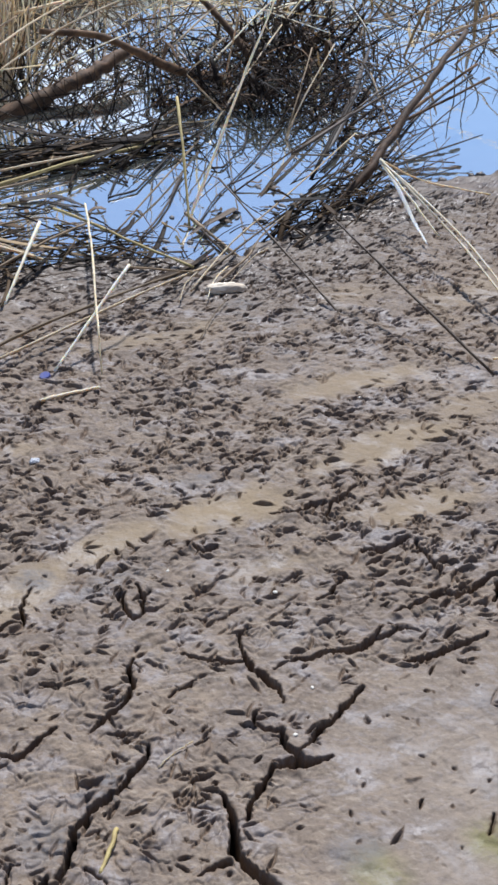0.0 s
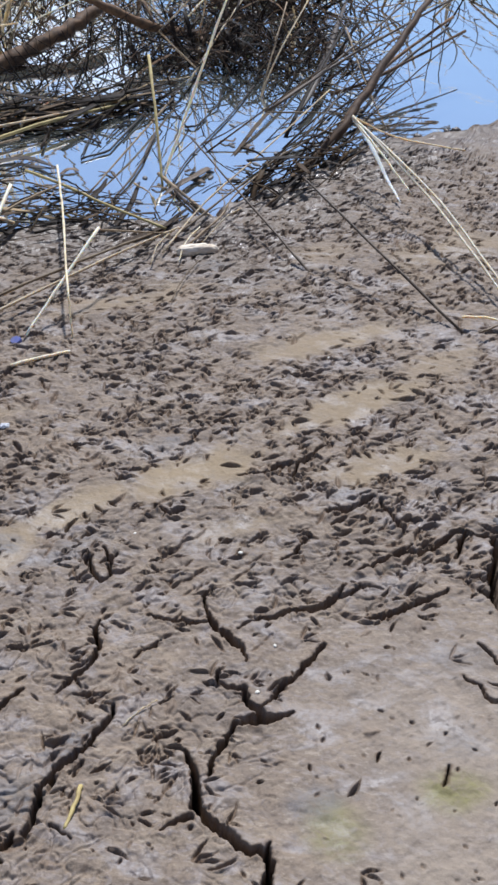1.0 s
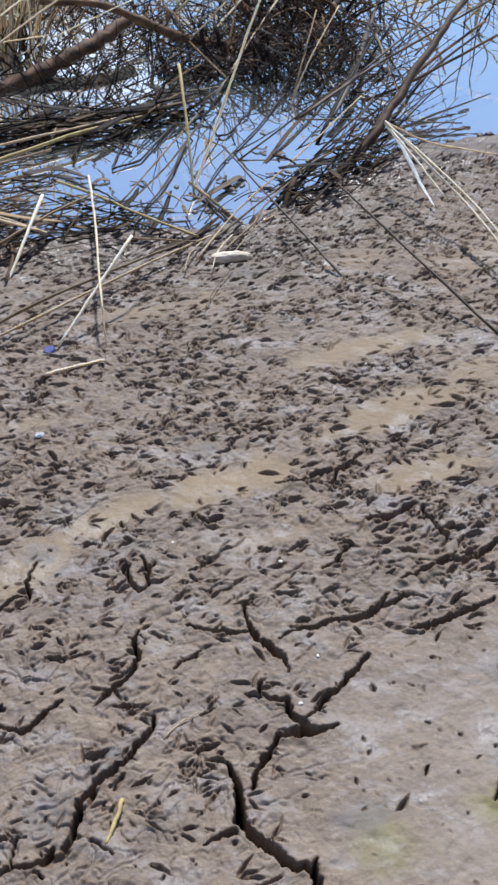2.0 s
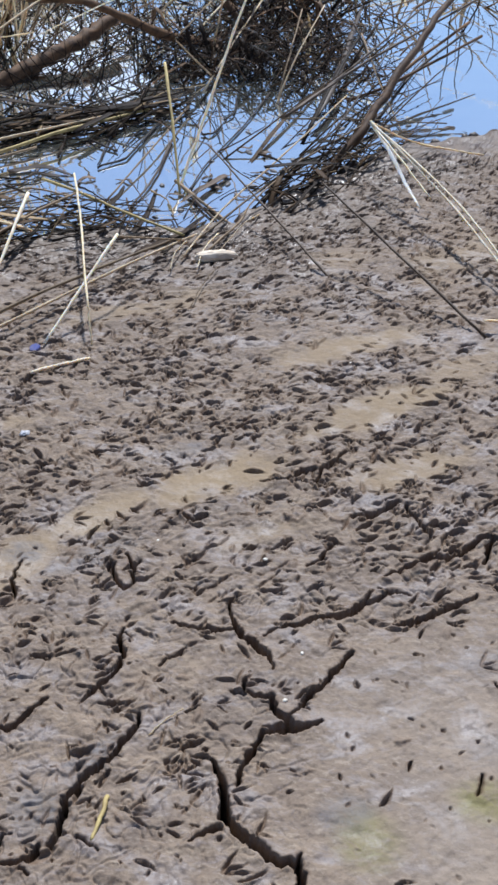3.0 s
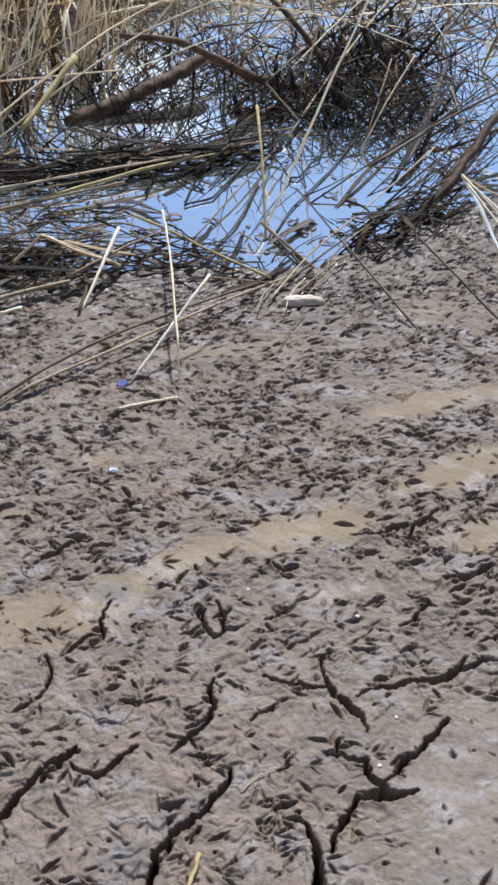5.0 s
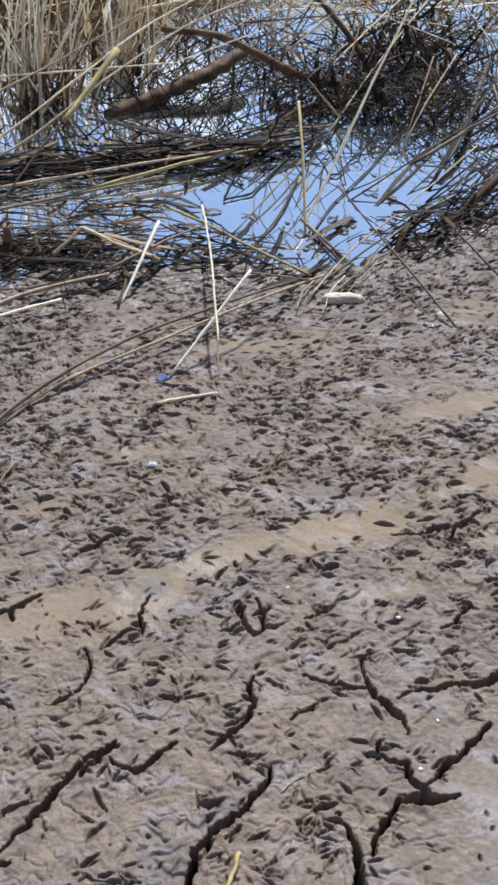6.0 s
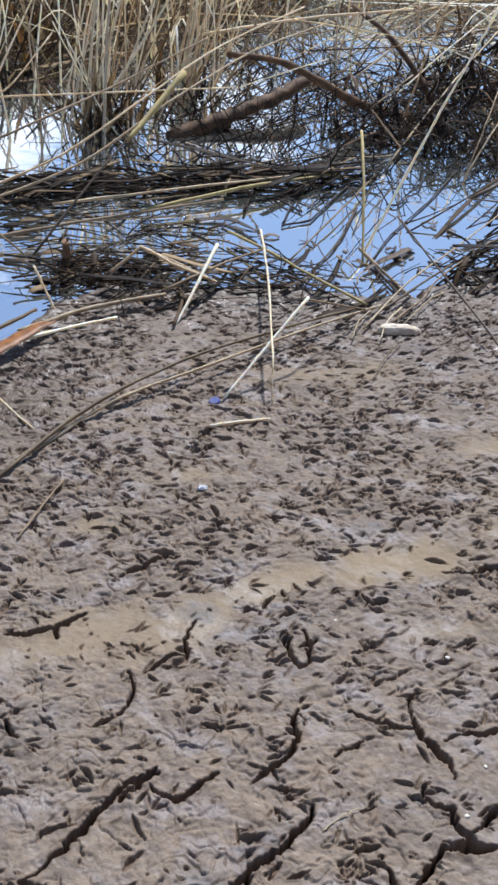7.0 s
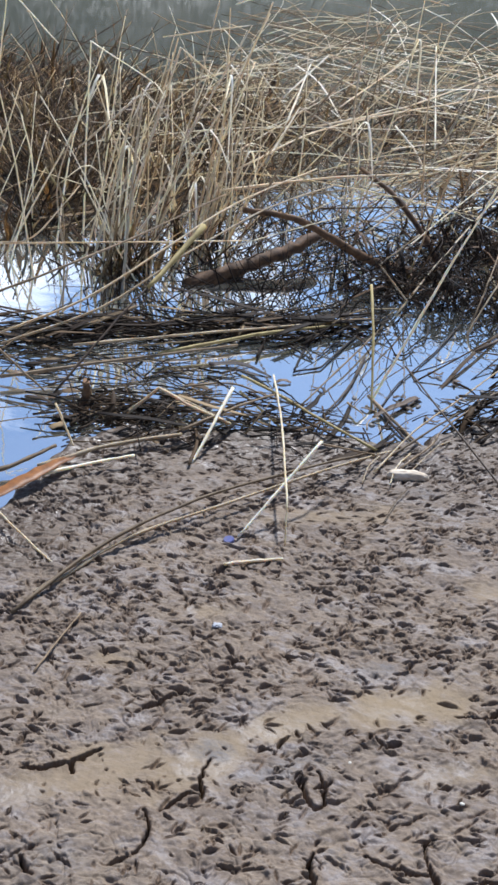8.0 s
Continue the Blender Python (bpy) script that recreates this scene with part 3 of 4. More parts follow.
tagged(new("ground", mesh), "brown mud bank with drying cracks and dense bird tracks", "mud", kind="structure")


def mud_at(x, y):
    """The height of the mud there."""
    return float(Z[cell(x, y)])


def water_sheet():
    bm = bmesh.new()
    far = 220
    a, b = Vector((1, 1, 0)) / ROOT2, Vector((-1, 1, 0)) / ROOT2
    corners = [b * 2.2 - a * far, b * 2.2 + a * far, b * 60 + a * far, b * 60 - a * far]
    bm.faces.new([bm.verts.new((p.x, p.y, WATER)) for p in corners])
    me = bpy.data.meshes.new("water")
    bm.to_mesh(me)
    me.materials.append(WATER_MAT)
    return tagged(new("water", me), "still shallow pond with a blue oily sheen", "water", kind="structure")


water_sheet()


# ---- plant litter ----
def tube_data(points, r0, r1, sides=6, rng=None, rough=0.0, knots=0.0):
    """Vertices and faces of a tapering stalk along the points."""
    pts = [Vector(p) for p in points]
    verts, faces = [], []
    n = len(pts)
    up = Vector((0.13, 0.21, 0.97))
    for i, p in enumerate(pts):
        way = (pts[min(i + 1, n - 1)] - pts[max(i - 1, 0)]).normalized()
        side = way.cross(up)
        side = side.normalized() if side.length > 0.05 else Vector((1, 0, 0))
        top = side.cross(way)
        r = r0 + (r1 - r0) * i / (n - 1)
        if knots and i % 4 == 2:
            r *= 1 + knots
        for k in range(sides):
            a = 2 * math.pi * k / sides
            q = r * (1 + (rng.uniform(-rough, rough) if rough else 0))
            verts.append(p + side * math.cos(a) * q + top * math.sin(a) * q)
    for i in range(n - 1):
        for k in range(sides):
            a, b = i * sides + k, i * sides + (k + 1) % sides
            faces.append((a, b, b + sides, a + sides))
    faces.append(tuple(range(sides - 1, -1, -1)))
    faces.append(tuple(range((n - 1) * sides, n * sides)))
    return verts, faces


def along(points, steps, wobble, rng, corner=False):
    """Points along a bent line: straight legs with slight wobble; corner keeps the bends sharp."""
    pts = [Vector(p) for p in points]
    if not corner and len(pts) > 2:
        ends = [pts[0] * 2 - pts[1], *pts, pts[-1] * 2 - pts[-2]]
        out = []
        for a, b, c, d in zip(ends, ends[1:], ends[2:], ends[3:]):
            for i in range(steps):
                t = i / steps
                out.append(0.5 * ((2 * b) + (c - a) * t + (2 * a - 5 * b + 4 * c - d) * t * t + (3 * b - a - 3 * c + d) * t ** 3))
        out.append(pts[-1])
    else:
        out = []
        for a, b in zip(pts, pts[1:]):
            out += [a.lerp(b, i / steps) for i in range(steps)]
        out.append(pts[-1])
    return [p + Vector([rng.uniform(-wobble, wobble) for _ in range(3)]) if 0 < i < len(out) - 1 else p for i, p in enumerate(out)]


def mesh_of(name, verts, faces, material, flat=False):
    me = bpy.data.meshes.new(name)
    me.from_pydata([tuple(v) for v in verts], [], faces)
    me.polygons.foreach_set("use_smooth", [not flat] * len(me.polygons))
    me.materials.append(material)
    me.update()
    return me


stalk_rng = random.Random(5)


def reed(points, radius, material, tip=None, label="", name=None):
    """One stalk as a thing of its own."""
    folded = "fold" in label or "bent" in label
    thick = radius > 0.012
    name = name or ("branch" if material is BARK and thick else "twig" if material in (DARK, BARK) else "reed")
    pts = along(points, 5 if len(points) > 2 else 8, 0.0012 if not thick else 0.006, stalk_rng, folded)
    v, f = tube_data(pts, radius, tip or radius * 0.72, 10 if thick else 6, stalk_rng, 0.16 if thick else 0.05, 0.22 if not thick else 0.1)
    ob = new(name, mesh_of(name, v, f, material))
    return tagged(ob, label, {"reed": "reed", "twig": "twig", "branch": "branch"}[name], "fallen reeds" if name == "reed" else "")


def blade_data(points, width, rng, steps=5, cup=0.25):
    """A leaf blade with a keel, tapering to its tip, a millimetre thick."""
    pts = along(points, steps, width * 0.05, rng)
    n, verts, faces = len(pts), [], []
    for i, p in enumerate(pts):
        way = (pts[min(i + 1, n - 1)] - pts[max(i - 1, 0)]).normalized()
        side = way.cross(Vector((0, 0, 1)))
        side = side.normalized() if side.length > 0.05 else Vector((1, 0, 0))
        top = side.cross(way)
        k = i / (n - 1)
        w = width / 2 * (0.25 + 1.5 * k * (1 - k) + 0.45 * (1 - k)) * rng.uniform(0.88, 1.1)
        for q, h in ((-1, cup), (0, 0), (1, cup * rng.uniform(0.4, 1.3))):
            verts += [p + side * w * q + top * w * h + top * 0.0006, p + side * w * q + top * w * h - top * 0.0006]
    for i in range(n - 1):
        a, b = i * 6, i * 6 + 6
        for k in (0, 2):
            faces += [(a + k, a + k + 2, b + k + 2, b + k), (a + k + 1, b + k + 1, b + k + 3, a + k + 3)]
        faces += [(a, b, b + 1, a + 1), (a + 4, a + 5, b + 5, b + 4)]
    e = (n - 1) * 6
    faces += [(0, 1, 3, 2), (2, 3, 5, 4), (e, e + 2, e + 3, e + 1), (e + 2, e + 4, e + 5, e + 3)]
    return verts, faces


def blade(points, width, material, label="", name="leaf"):
    v, f = blade_data(points, width, stalk_rng)
    return tagged(new(name, mesh_of(name, v, f, material)), label, "leaf")


reed([(-0.993, 3.577, 0.045), (-0.839, 3.162, 0.101), (-0.703, 2.766, 0.127), (-0.671, 2.681, 0.093), (-0.653, 2.636, 0.036)], 0.0034, STRAW, label="thin dry reed stem arching over the wet mud")
reed([(-0.665, 2.945, 0.188), (-0.722, 2.778, 0.11), (-0.774, 2.622, 0.034)], 0.0047, WHITE_REED, label="straight bleached reed leaning on the mud beside a bottle cap")
reed([(-0.668, 2.94, 0.184), (-0.615, 3.085, 0.11), (-0.557, 3.238, 0.034)], 0.0032, TAN, label="thin brown reed leaning against a bleached reed")
reed([(-0.761, 2.479, 0.042), (-0.699, 2.519, 0.048), (-0.637, 2.565, 0.046)], 0.0045, PALE, label="short yellow straw lying flat on the mud")
reed([(-1.115, 2.082, 0.044), (-1.049, 2.394, 0.058), (-0.916, 2.691, 0.065), (-0.737, 2.972, 0.06), (-0.58, 3.221, 0.041)], 0.0047, TAN, label="long brown reed lying along the muddy bank")
reed([(-1.092, 2.22, 0.039), (-1.01, 2.475, 0.044), (-0.849, 2.728, 0.052), (-0.682, 3.021, 0.045), (-0.524, 3.287, 0.03)], 0.0043, STRAW, label="long pale reed lying along the muddy bank")
reed([(-1.11, 2.172, 0.04), (-1.043, 2.445, 0.046), (-0.945, 2.688, 0.044), (-0.861, 2.855, 0.035)], 0.0043, STRAW, label="long pale reed lying along the muddy bank")
reed([(-0.969, 1.919, 0.059), (-0.972, 2.035, 0.058), (-0.974, 2.135, 0.057)], 0.0024, TAN, label="thin brown twig lying on the mud")
reed([(-1.426, 2.475, 0.036), (-1.275, 2.384, 0.033), (-1.135, 2.305, 0.031)], 0.003, STRAW, label="thin pale straw lying on the mud")
reed([(-1.039, 3.282, 0.11), (-1.032, 3.075, 0.055), (-1.035, 2.943, 0.004)], 0.0055, PALE, label="pale reed stick leaning in the mud")
reed([(-1.337, 3.124, -0.007), (-1.235, 3.16, 0.11), (-1.117, 3.173, 0.066), (-1.013, 3.219, 0.019)], 0.0055, STRAW, label="sharply folded pale dry reed on the bank")
reed([(-1.363, 3.06, -0.01), (-1.312, 3.149, 0.028), (-1.237, 3.174, 0.1)], 0.0051, TAN, label="brown dry reed leaning on a folded reed")
reed([(-1.395, 2.705, 0.018), (-1.328, 2.79, 0.03), (-1.256, 2.905, 0.032), (-1.115, 3.067, 0.026)], 0.0072, STRAW, label="stout straw-coloured reed lying along the waterline")
reed([(-1.36, 2.66, 0.026), (-1.264, 2.78, 0.03), (-1.18, 2.872, 0.032)], 0.0048, PALE, label="pale reed lying along the waterline")
reed([(-1.504, 2.63, 0), (-1.452, 2.722, 0.01), (-1.415, 2.845, 0.01)], 0.0068, TAN, label="stout tan reed floating at the waterline")
reed([(-1.452, 2.908, 0.11), (-1.362, 2.872, -0.009)], 0.0034, STRAW, label="thin pale reed stuck upright in the mud")
reed([(-1.703, 2.993, 0.2), (-1.54, 3.009, 0.08)], 0.0038, TAN, label="thin tan reed leaning over the debris")
reed([(-1.106, 3.587, 0.01), (-0.935, 3.471, 0.03), (-0.73, 3.326, 0.048), (-0.563, 3.282, 0.024)], 0.0051, YELLOW, label="yellowish reed lying across the waterline")
reed([(-1.109, 3.055, 0.05), (-1.004, 3.247, 0.07), (-0.928, 3.425, 0.06)], 0.0043, TAN, label="tan reed lying over the debris")
reed([(-1.232, 3.365, 0.03), (-1.087, 3.431, 0.05), (-0.95, 3.456, 0.02)], 0.0034, TAN, label="tan reed lying over the debris")
reed([(-1.193, 3.191, 0.08), (-1.05, 3.216, 0.03), (-1.024, 3.214, 0.019)], 0.0051, STRAW, label="short pale reed lying over the debris")
reed([(-0.676, 3.727, -0.03), (-0.598, 3.765, 0.21), (-0.518, 3.796, 0.458), (-0.4, 3.86, 0.8)], 0.0047, WHITE_REED, tip=0.003, label="long straight bleached reed slanting up from the pool")
reed([(-0.811, 4.089, 0.245), (-0.735, 3.86, 0.16), (-0.652, 3.62, -0.03)], 0.0055, YELLOW, label="short stiff yellowish reed stuck in the pool")
reed([(-0.09, 3.074, 0.04), (-0.237, 3.252, 0.076), (-0.588, 3.748, 0.113)], 0.0037, BROWN, label="dark wet stick slanting from the mud over the pool")
reed([(0.323, 2.821, 0.077), (0.033, 3.102, 0.17), (-0.064, 3.196, 0.201), (-0.161, 3.29, 0.232)], 0.0037, BROWN, label="dark wet stick slanting up from the mud bank")
reed([(-0.07, 3.835, 0.206), (0.188, 3.432, 0.158), (0.364, 3.091, 0.124), (0.48, 2.889, 0.081)], 0.0038, PALE, label="bleached reed stalk fanning out over the mud")
reed([(-0.068, 3.833, 0.202), (0.2, 3.431, 0.169), (0.373, 3.12, 0.123), (0.498, 2.883, 0.083)], 0.0038, PALE, label="bleached reed stalk fanning out over the mud")
reed([(-0.07, 3.835, 0.2), (0.041, 3.695, 0.148), (0.15, 3.58, 0.079)], 0.0035, PALE, label="short bleached reed stalk fanning out over the mud")
reed([(-0.07, 3.835, 0.205), (0.076, 3.953, 0.1), (0.315, 4.07, 0.03)], 0.0035, STRAW, label="thin pale reed stalk fanning out over the mud")
blade([(-0.07, 3.833, 0.2), (0, 3.79, 0.131), (0.063, 3.704, 0.069), (0.12, 3.593, 0.039)], 0.016, PALE, label="translucent bleached reed leaf hanging to the mud")
reed([(-0.395, 4.105, 0.08), (-0.171, 4.153, 0.08), (0.179, 4.197, 0.08)], 0.003, TAN, label="thin straight reed lying level over the water")
reed([(-0.686, 3.693, 0), (-0.553, 3.561, -0.012), (-0.414, 3.414, -0.014)], 0.0059, TAN, label="brown reed half sunk in the pool")
reed([(-0.622, 3.622, -0.01), (-0.489, 3.449, -0.014)], 0.0051, BROWN, label="brown reed half sunk in the pool")
blade([(-1.253, 3.662, -0.014), (-1.152, 3.715, -0.01), (-1.022, 3.653, 0)], 0.03, DARK, label="dark rotten leaf floating on the pool")
blade([(-1.157, 3.672, -0.014), (-1.084, 3.659, -0.01), (-1.024, 3.674, -0.014)], 0.02, DARK, label="dark rotten leaf floating on the pool")
reed([(-0.233, 3.864, -0.03), (-0.124, 3.984, 0.08), (-0.029, 4.287, 0.17), (0.076, 4.659, 0.26), (0.164, 5.018, 0.31)], 0.017, BARK, tip=0.011, label="thick brown fallen stem slanting out of the water")
blade([(-0.299, 4.282, 0.01), (-0.258, 4.672, 0.05), (-0.243, 5.474, 0.08)], 0.035, BROWN, label="broad brown dead leaf slanting over the pool")
reed([(-0.395, 4.105, 0.08), (-0.211, 4.48, 0.13), (0.031, 4.995, 0.23)], 0.0051, BROWN, label="brown fallen reed slanting over the water")
reed([(-0.387, 4.117, 0.08), (-0.137, 4.565, 0.15), (0.261, 5.038, 0.28)], 0.0059, BROWN, label="brown fallen reed slanting over the water")
reed([(-0.202, 4.505, 0.01), (-0.041, 4.535, 0.08), (0.28, 4.871, 0.18)], 0.0068, BARK, label="dark fallen stem slanting over the water")
reed([(-0.142, 4.241, -0), (-0.006, 4.609, 0.1), (0.227, 4.967, 0.2)], 0.0076, BARK, label="dark fallen stem slanting over the water")
reed([(-0.08, 4.362, -0.01), (0.036, 4.678, 0.08), (0.213, 5.014, 0.14)], 0.0068, DARK, label="dark fallen stem slanting over the water")
reed([(-0.409, 3.584, -0.02), (-0.285, 3.839, 0.04), (-0.162, 4.247, 0.09), (0.003, 5.198, 0.18)], 0.0038, BROWN, label="tan fallen reed slanting over the water")
reed([(-0.523, 3.259, 0.022), (-0.397, 3.606, 0.03), (-0.28, 3.794, 0.07), (-0.053, 4.117, 0.12)], 0.0038, TAN, label="tan fallen reed lying over the waterline")
reed([(-0.539, 3.143, 0.022), (-0.48, 3.471, 0.03), (-0.355, 3.788, 0.07), (-0.189, 4.297, 0.11)], 0.0034, STRAW, label="thin tan reed lying over the waterline")
reed([(-0.475, 3.211, 0.021), (-0.417, 3.421, 0.02), (-0.393, 3.532, 0.04), (-0.285, 3.829, 0.06)], 0.0034, TAN, label="thin tan reed lying over the waterline")
reed([(-0.474, 4.469, -0.03), (-0.43, 4.608, 0.1), (-0.356, 4.937, 0.23)], 0.0038, STRAW, label="pale reed rising from the pool")
reed([(-0.474, 4.51, -0.03), (-0.455, 4.631, 0.09), (-0.449, 4.961, 0.2)], 0.0038, TAN, label="tan reed rising from the pool")
reed([(-0.734, 4.516, 0.06), (-0.846, 4.381, 0.23), (-0.731, 4.504, 0.34)], 0.0034, STRAW, label="pale reed folded in the middle")
reed([(-0.186, 4.776, 0.18), (-0.083, 4.523, 0.08), (0.035, 4.307, -0.03)], 0.0035, TAN, label="thin brown reed standing in the pool")
reed([(-0.224, 4.871, 0.18), (-0.119, 4.7, 0.08), (-0.054, 4.65, -0.03)], 0.0035, DARK, label="thin dark reed standing in the pool")
reed([(0.208, 5.179, -0.03), (0.206, 5.204, 0.08), (0.229, 5.262, 0.18)], 0.003, DARK, label="thin dark reed standing in the pool")
reed([(0.162, 5.131, -0.03), (0.152, 5.189, 0.08), (0.154, 5.241, 0.18)], 0.003, DARK, label="thin dark reed standing in the pool")
reed([(0.132, 4.06, 0), (0.166, 3.974, -0.01), (0.205, 3.823, 0.023)], 0.003, TAN, label="thin tan stalk at the water edge")
reed([(-1.698, 3.501, 0.01), (-1.352, 3.794, 0.03), (-0.955, 4.216, 0.02)], 0.0051, STRAW, label="long pale reed floating in the debris band")
reed([(-1.418, 3.594, 0.01), (-1.172, 3.901, 0.03), (-0.917, 4.25, 0.01)], 0.0068, YELLOW, label="long yellowish reed floating in the debris band")
reed([(-1.779, 3.153, 0.01), (-1.509, 3.419, 0.03), (-1.208, 3.823, 0.01)], 0.0059, TAN, label="long tan reed floating in the debris band")
reed([(-1.57, 3.122, 0.02), (-1.506, 3.44, 0.18), (-1.453, 3.723, 0.29)], 0.0045, BROWN, label="thin brown reed leaning over the debris")
reed([(-1.472, 3.59, 0.245), (-1.448, 3.71, 0.295), (-1.418, 3.933, 0.38)], 0.0075, YELLOW, tip=0.012, label="stout broken yellow reed leaning over the debris")
reed([(-1.63, 4.36, -0.035), (-1.5, 4.53, 0.01), (-1.393, 4.69, 0.045), (-1.321, 4.818, 0.07), (-1.258, 5.012, 0.09)], 0.034, BARK, tip=0.026, label="thick brown rotten log lying in the water")
reed([(-1.496, 4.614, 0.26), (-1.305, 4.734, 0.23), (-1.133, 4.786, 0.16), (-0.989, 4.864, 0.08), (-0.818, 5.104, -0.02)], 0.012, BARK, tip=0.024, label="dark curved dead branch arching into the water")
reed([(-1.227, 5.586, 0.28), (-1.004, 5.387, 0.23), (-0.826, 5.295, 0.1), (-0.71, 5.228, -0.02)], 0.01, BARK, tip=0.017, label="dark curved dead branch arching into the water")
reed([(-1.348, 6.948, 0.23), (-1.148, 6.608, 0.18), (-1.014, 6.456, 0.06)], 0.0068, PALE, label="split pale dead stake standing in the water")
reed([(-1.642, 5.341, 0.28), (-1.676, 5.941, 0.44), (-1.234, 5.978, 0.28)], 0.0059, PALE, label="bleached reed folded over above the water")
reed([(-1.836, 6.156, 0.43), (-1.826, 6.987, 0.56), (-1.279, 7.222, 0.4)], 0.0059, PALE, label="bleached reed folded over above the water")
reed([(-1.679, 5.731, 0.38), (-1.815, 6.566, 0.56), (-1.33, 6.747, 0.38)], 0.0051, PALE, label="bleached reed folded over above the water")
reed([(-1.064, 6.773, 0.18), (-1.352, 7.941, 0.58)], 0.0051, PALE, label="bleached upright reed above the water")
reed([(-1.645, 6.683, 0.33), (-1.538, 7.982, 0.46)], 0.0051, STRAW, label="bleached reed slanting above the water")
reed([(-0.924, 4.949, 0.03), (-0.77, 5.343, 0.18), (-0.593, 5.996, 0.3)], 0.0043, PALE, label="bleached reed slanting above the water")
reed([(-0.773, 4.538, -0.02), (-0.68, 5.047, 0.12), (-0.554, 5.76, 0.26)], 0.0043, STRAW, label="bleached reed slanting above the water")
reed([(-1.057, 5.003, 0.13), (-0.893, 5.635, 0.25), (-0.714, 6.543, 0.38)], 0.0043, STRAW, label="bleached reed slanting above the water")
reed([(-1.665, 4.719, 0.28), (-1.339, 5.164, 0.3), (-0.97, 5.712, 0.28)], 0.0059, STRAW, label="long bleached reed lying over the broken reeds")
reed([(-1.715, 5.144, 0.28), (-1.468, 5.998, 0.38), (-0.828, 7.624, 0.4)], 0.0051, STRAW, label="long bleached reed lying over the broken reeds")
reed([(-1.576, 5.953, 0.36), (-1.276, 6.806, 0.38), (-0.929, 8.35, 0.43)], 0.0051, STRAW, label="long bleached reed lying over the broken reeds")
reed([(-1.877, 3.318, 0.08), (-1.672, 3.523, 0.18), (-1.547, 3.793, 0.28), (-1.441, 4.362, 0.36), (-1.311, 5.028, 0.38)], 0.0043, STRAW, label="long arching tan reed fallen over the water")
reed([(-1.943, 3.394, 0.18), (-1.773, 3.588, 0.26), (-1.663, 3.899, 0.3), (-1.519, 4.443, 0.36)], 0.0043, TAN, label="long arching tan reed fallen over the water")
reed([(-1.887, 3.335, 0.03), (-1.644, 3.6, 0.13), (-1.48, 3.951, 0.26), (-1.359, 4.482, 0.32), (-1.208, 4.958, 0.34)], 0.0043, STRAW, label="long arching tan reed fallen over the water")
reed([(-2.112, 3.714, 0.23), (-1.751, 3.899, 0.26), (-1.367, 4.329, 0.23)], 0.0034, STRAW, label="thin pale reed lying level over the water")
reed([(-2.118, 3.725, 0.23), (-1.981, 3.725, 0.28), (-1.962, 4.032, 0.4)], 0.0034, STRAW, label="thin pale reed leaning in the reed clump")
reed([(-2.293, 4.378, 0.33), (-2.195, 4.344, 0.25), (-2.119, 4.356, 0.13)], 0.0043, YELLOW, label="yellowish broken reed leaf in the clump")
reed([(-0.513, 4.584, -0.014), (-0.554, 4.231, -0.013), (-0.616, 3.882, -0.013), (-0.632, 3.625, -0.014)], 0.0036, DARK, label="long dark straight twig floating on the pool")
reed([(-0.858, 4.214, -0.013), (-0.898, 3.853, -0.012), (-0.973, 3.764, -0.013)], 0.0046, DARK, label="dark bent twig floating on the pool")
reed([(-1.007, 4.089, -0.013), (-0.978, 3.782, -0.013)], 0.0034, DARK, label="thin dark twig floating on the pool")
reed([(-0.902, 4.133, -0.013), (-0.923, 4.054, -0.012), (-0.933, 3.94, -0.013)], 0.0038, DARK, label="thin dark twig floating on the pool")
reed([(-0.69, 4.12, -0.013), (-0.65, 4.134, -0.01), (-0.633, 4.227, -0.013)], 0.0042, DARK, label="short curved dark twig floating on the pool")
reed([(-1.066, 3.98, -0.013), (-1.022, 3.947, -0.009), (-0.944, 3.907, -0.013)], 0.0044, DARK, label="short crooked dark twig floating on the pool")
reed([(-0.944, 3.907, -0.012), (-0.986, 3.966, -0.008), (-1.057, 4.007, -0.013)], 0.003, DARK, label="short crooked dark twig floating on the pool")
reed([(-0.779, 4.037, -0.012), (-0.766, 3.729, -0.01), (-0.788, 3.492, -0.014)], 0.0048, BROWN, label="dark wet stem lying across the pool")
reed([(-0.782, 4.339, 0.004), (-0.821, 3.896, 0.008), (-0.87, 3.513, -0.006)], 0.0042, TAN, label="tan reed lying across the pool")
reed([(-0.628, 4.507, -0.013), (-0.612, 4.343, -0.01), (-0.636, 4.271, -0.013)], 0.004, DARK, label="short crooked dark twig floating on the pool")
blade([(-0.531, 3.799, -0.012), (-0.588, 3.664, -0.004), (-0.637, 3.566, -0.012)], 0.03, BROWN, label="brown dead leaf floating on the pool")
reed([(-0.37, 3.491, 0.012), (-0.403, 3.385, 0.026), (-0.442, 3.199, 0.026)], 0.0026, STRAW, label="thin pale root lying on the wet mud")
reed([(-0.466, 3.316, 0.024), (-0.483, 3.198, 0.034), (-0.48, 3.088, 0.03)], 0.0024, STRAW, label="thin pale root lying on the wet mud")
reed([(-0.536, 3.283, 0.024), (-0.558, 3.163, 0.034), (-0.553, 3.054, 0.032)], 0.0026, STRAW, label="thin pale root lying on the wet mud")
reed([(-0.423, 3.104, 0.034), (-0.444, 2.98, 0.04), (-0.447, 2.856, 0.046)], 0.0018, TAN, label="thin brown root lying on the wet mud")
reed([(0.315, 2.86, 0.1), (0.362, 2.862, 0.106), (0.42, 2.868, 0.1), (0.56, 2.875, 0.11)], 0.0034, STRAW, label="thin pale reed lying on the mud")
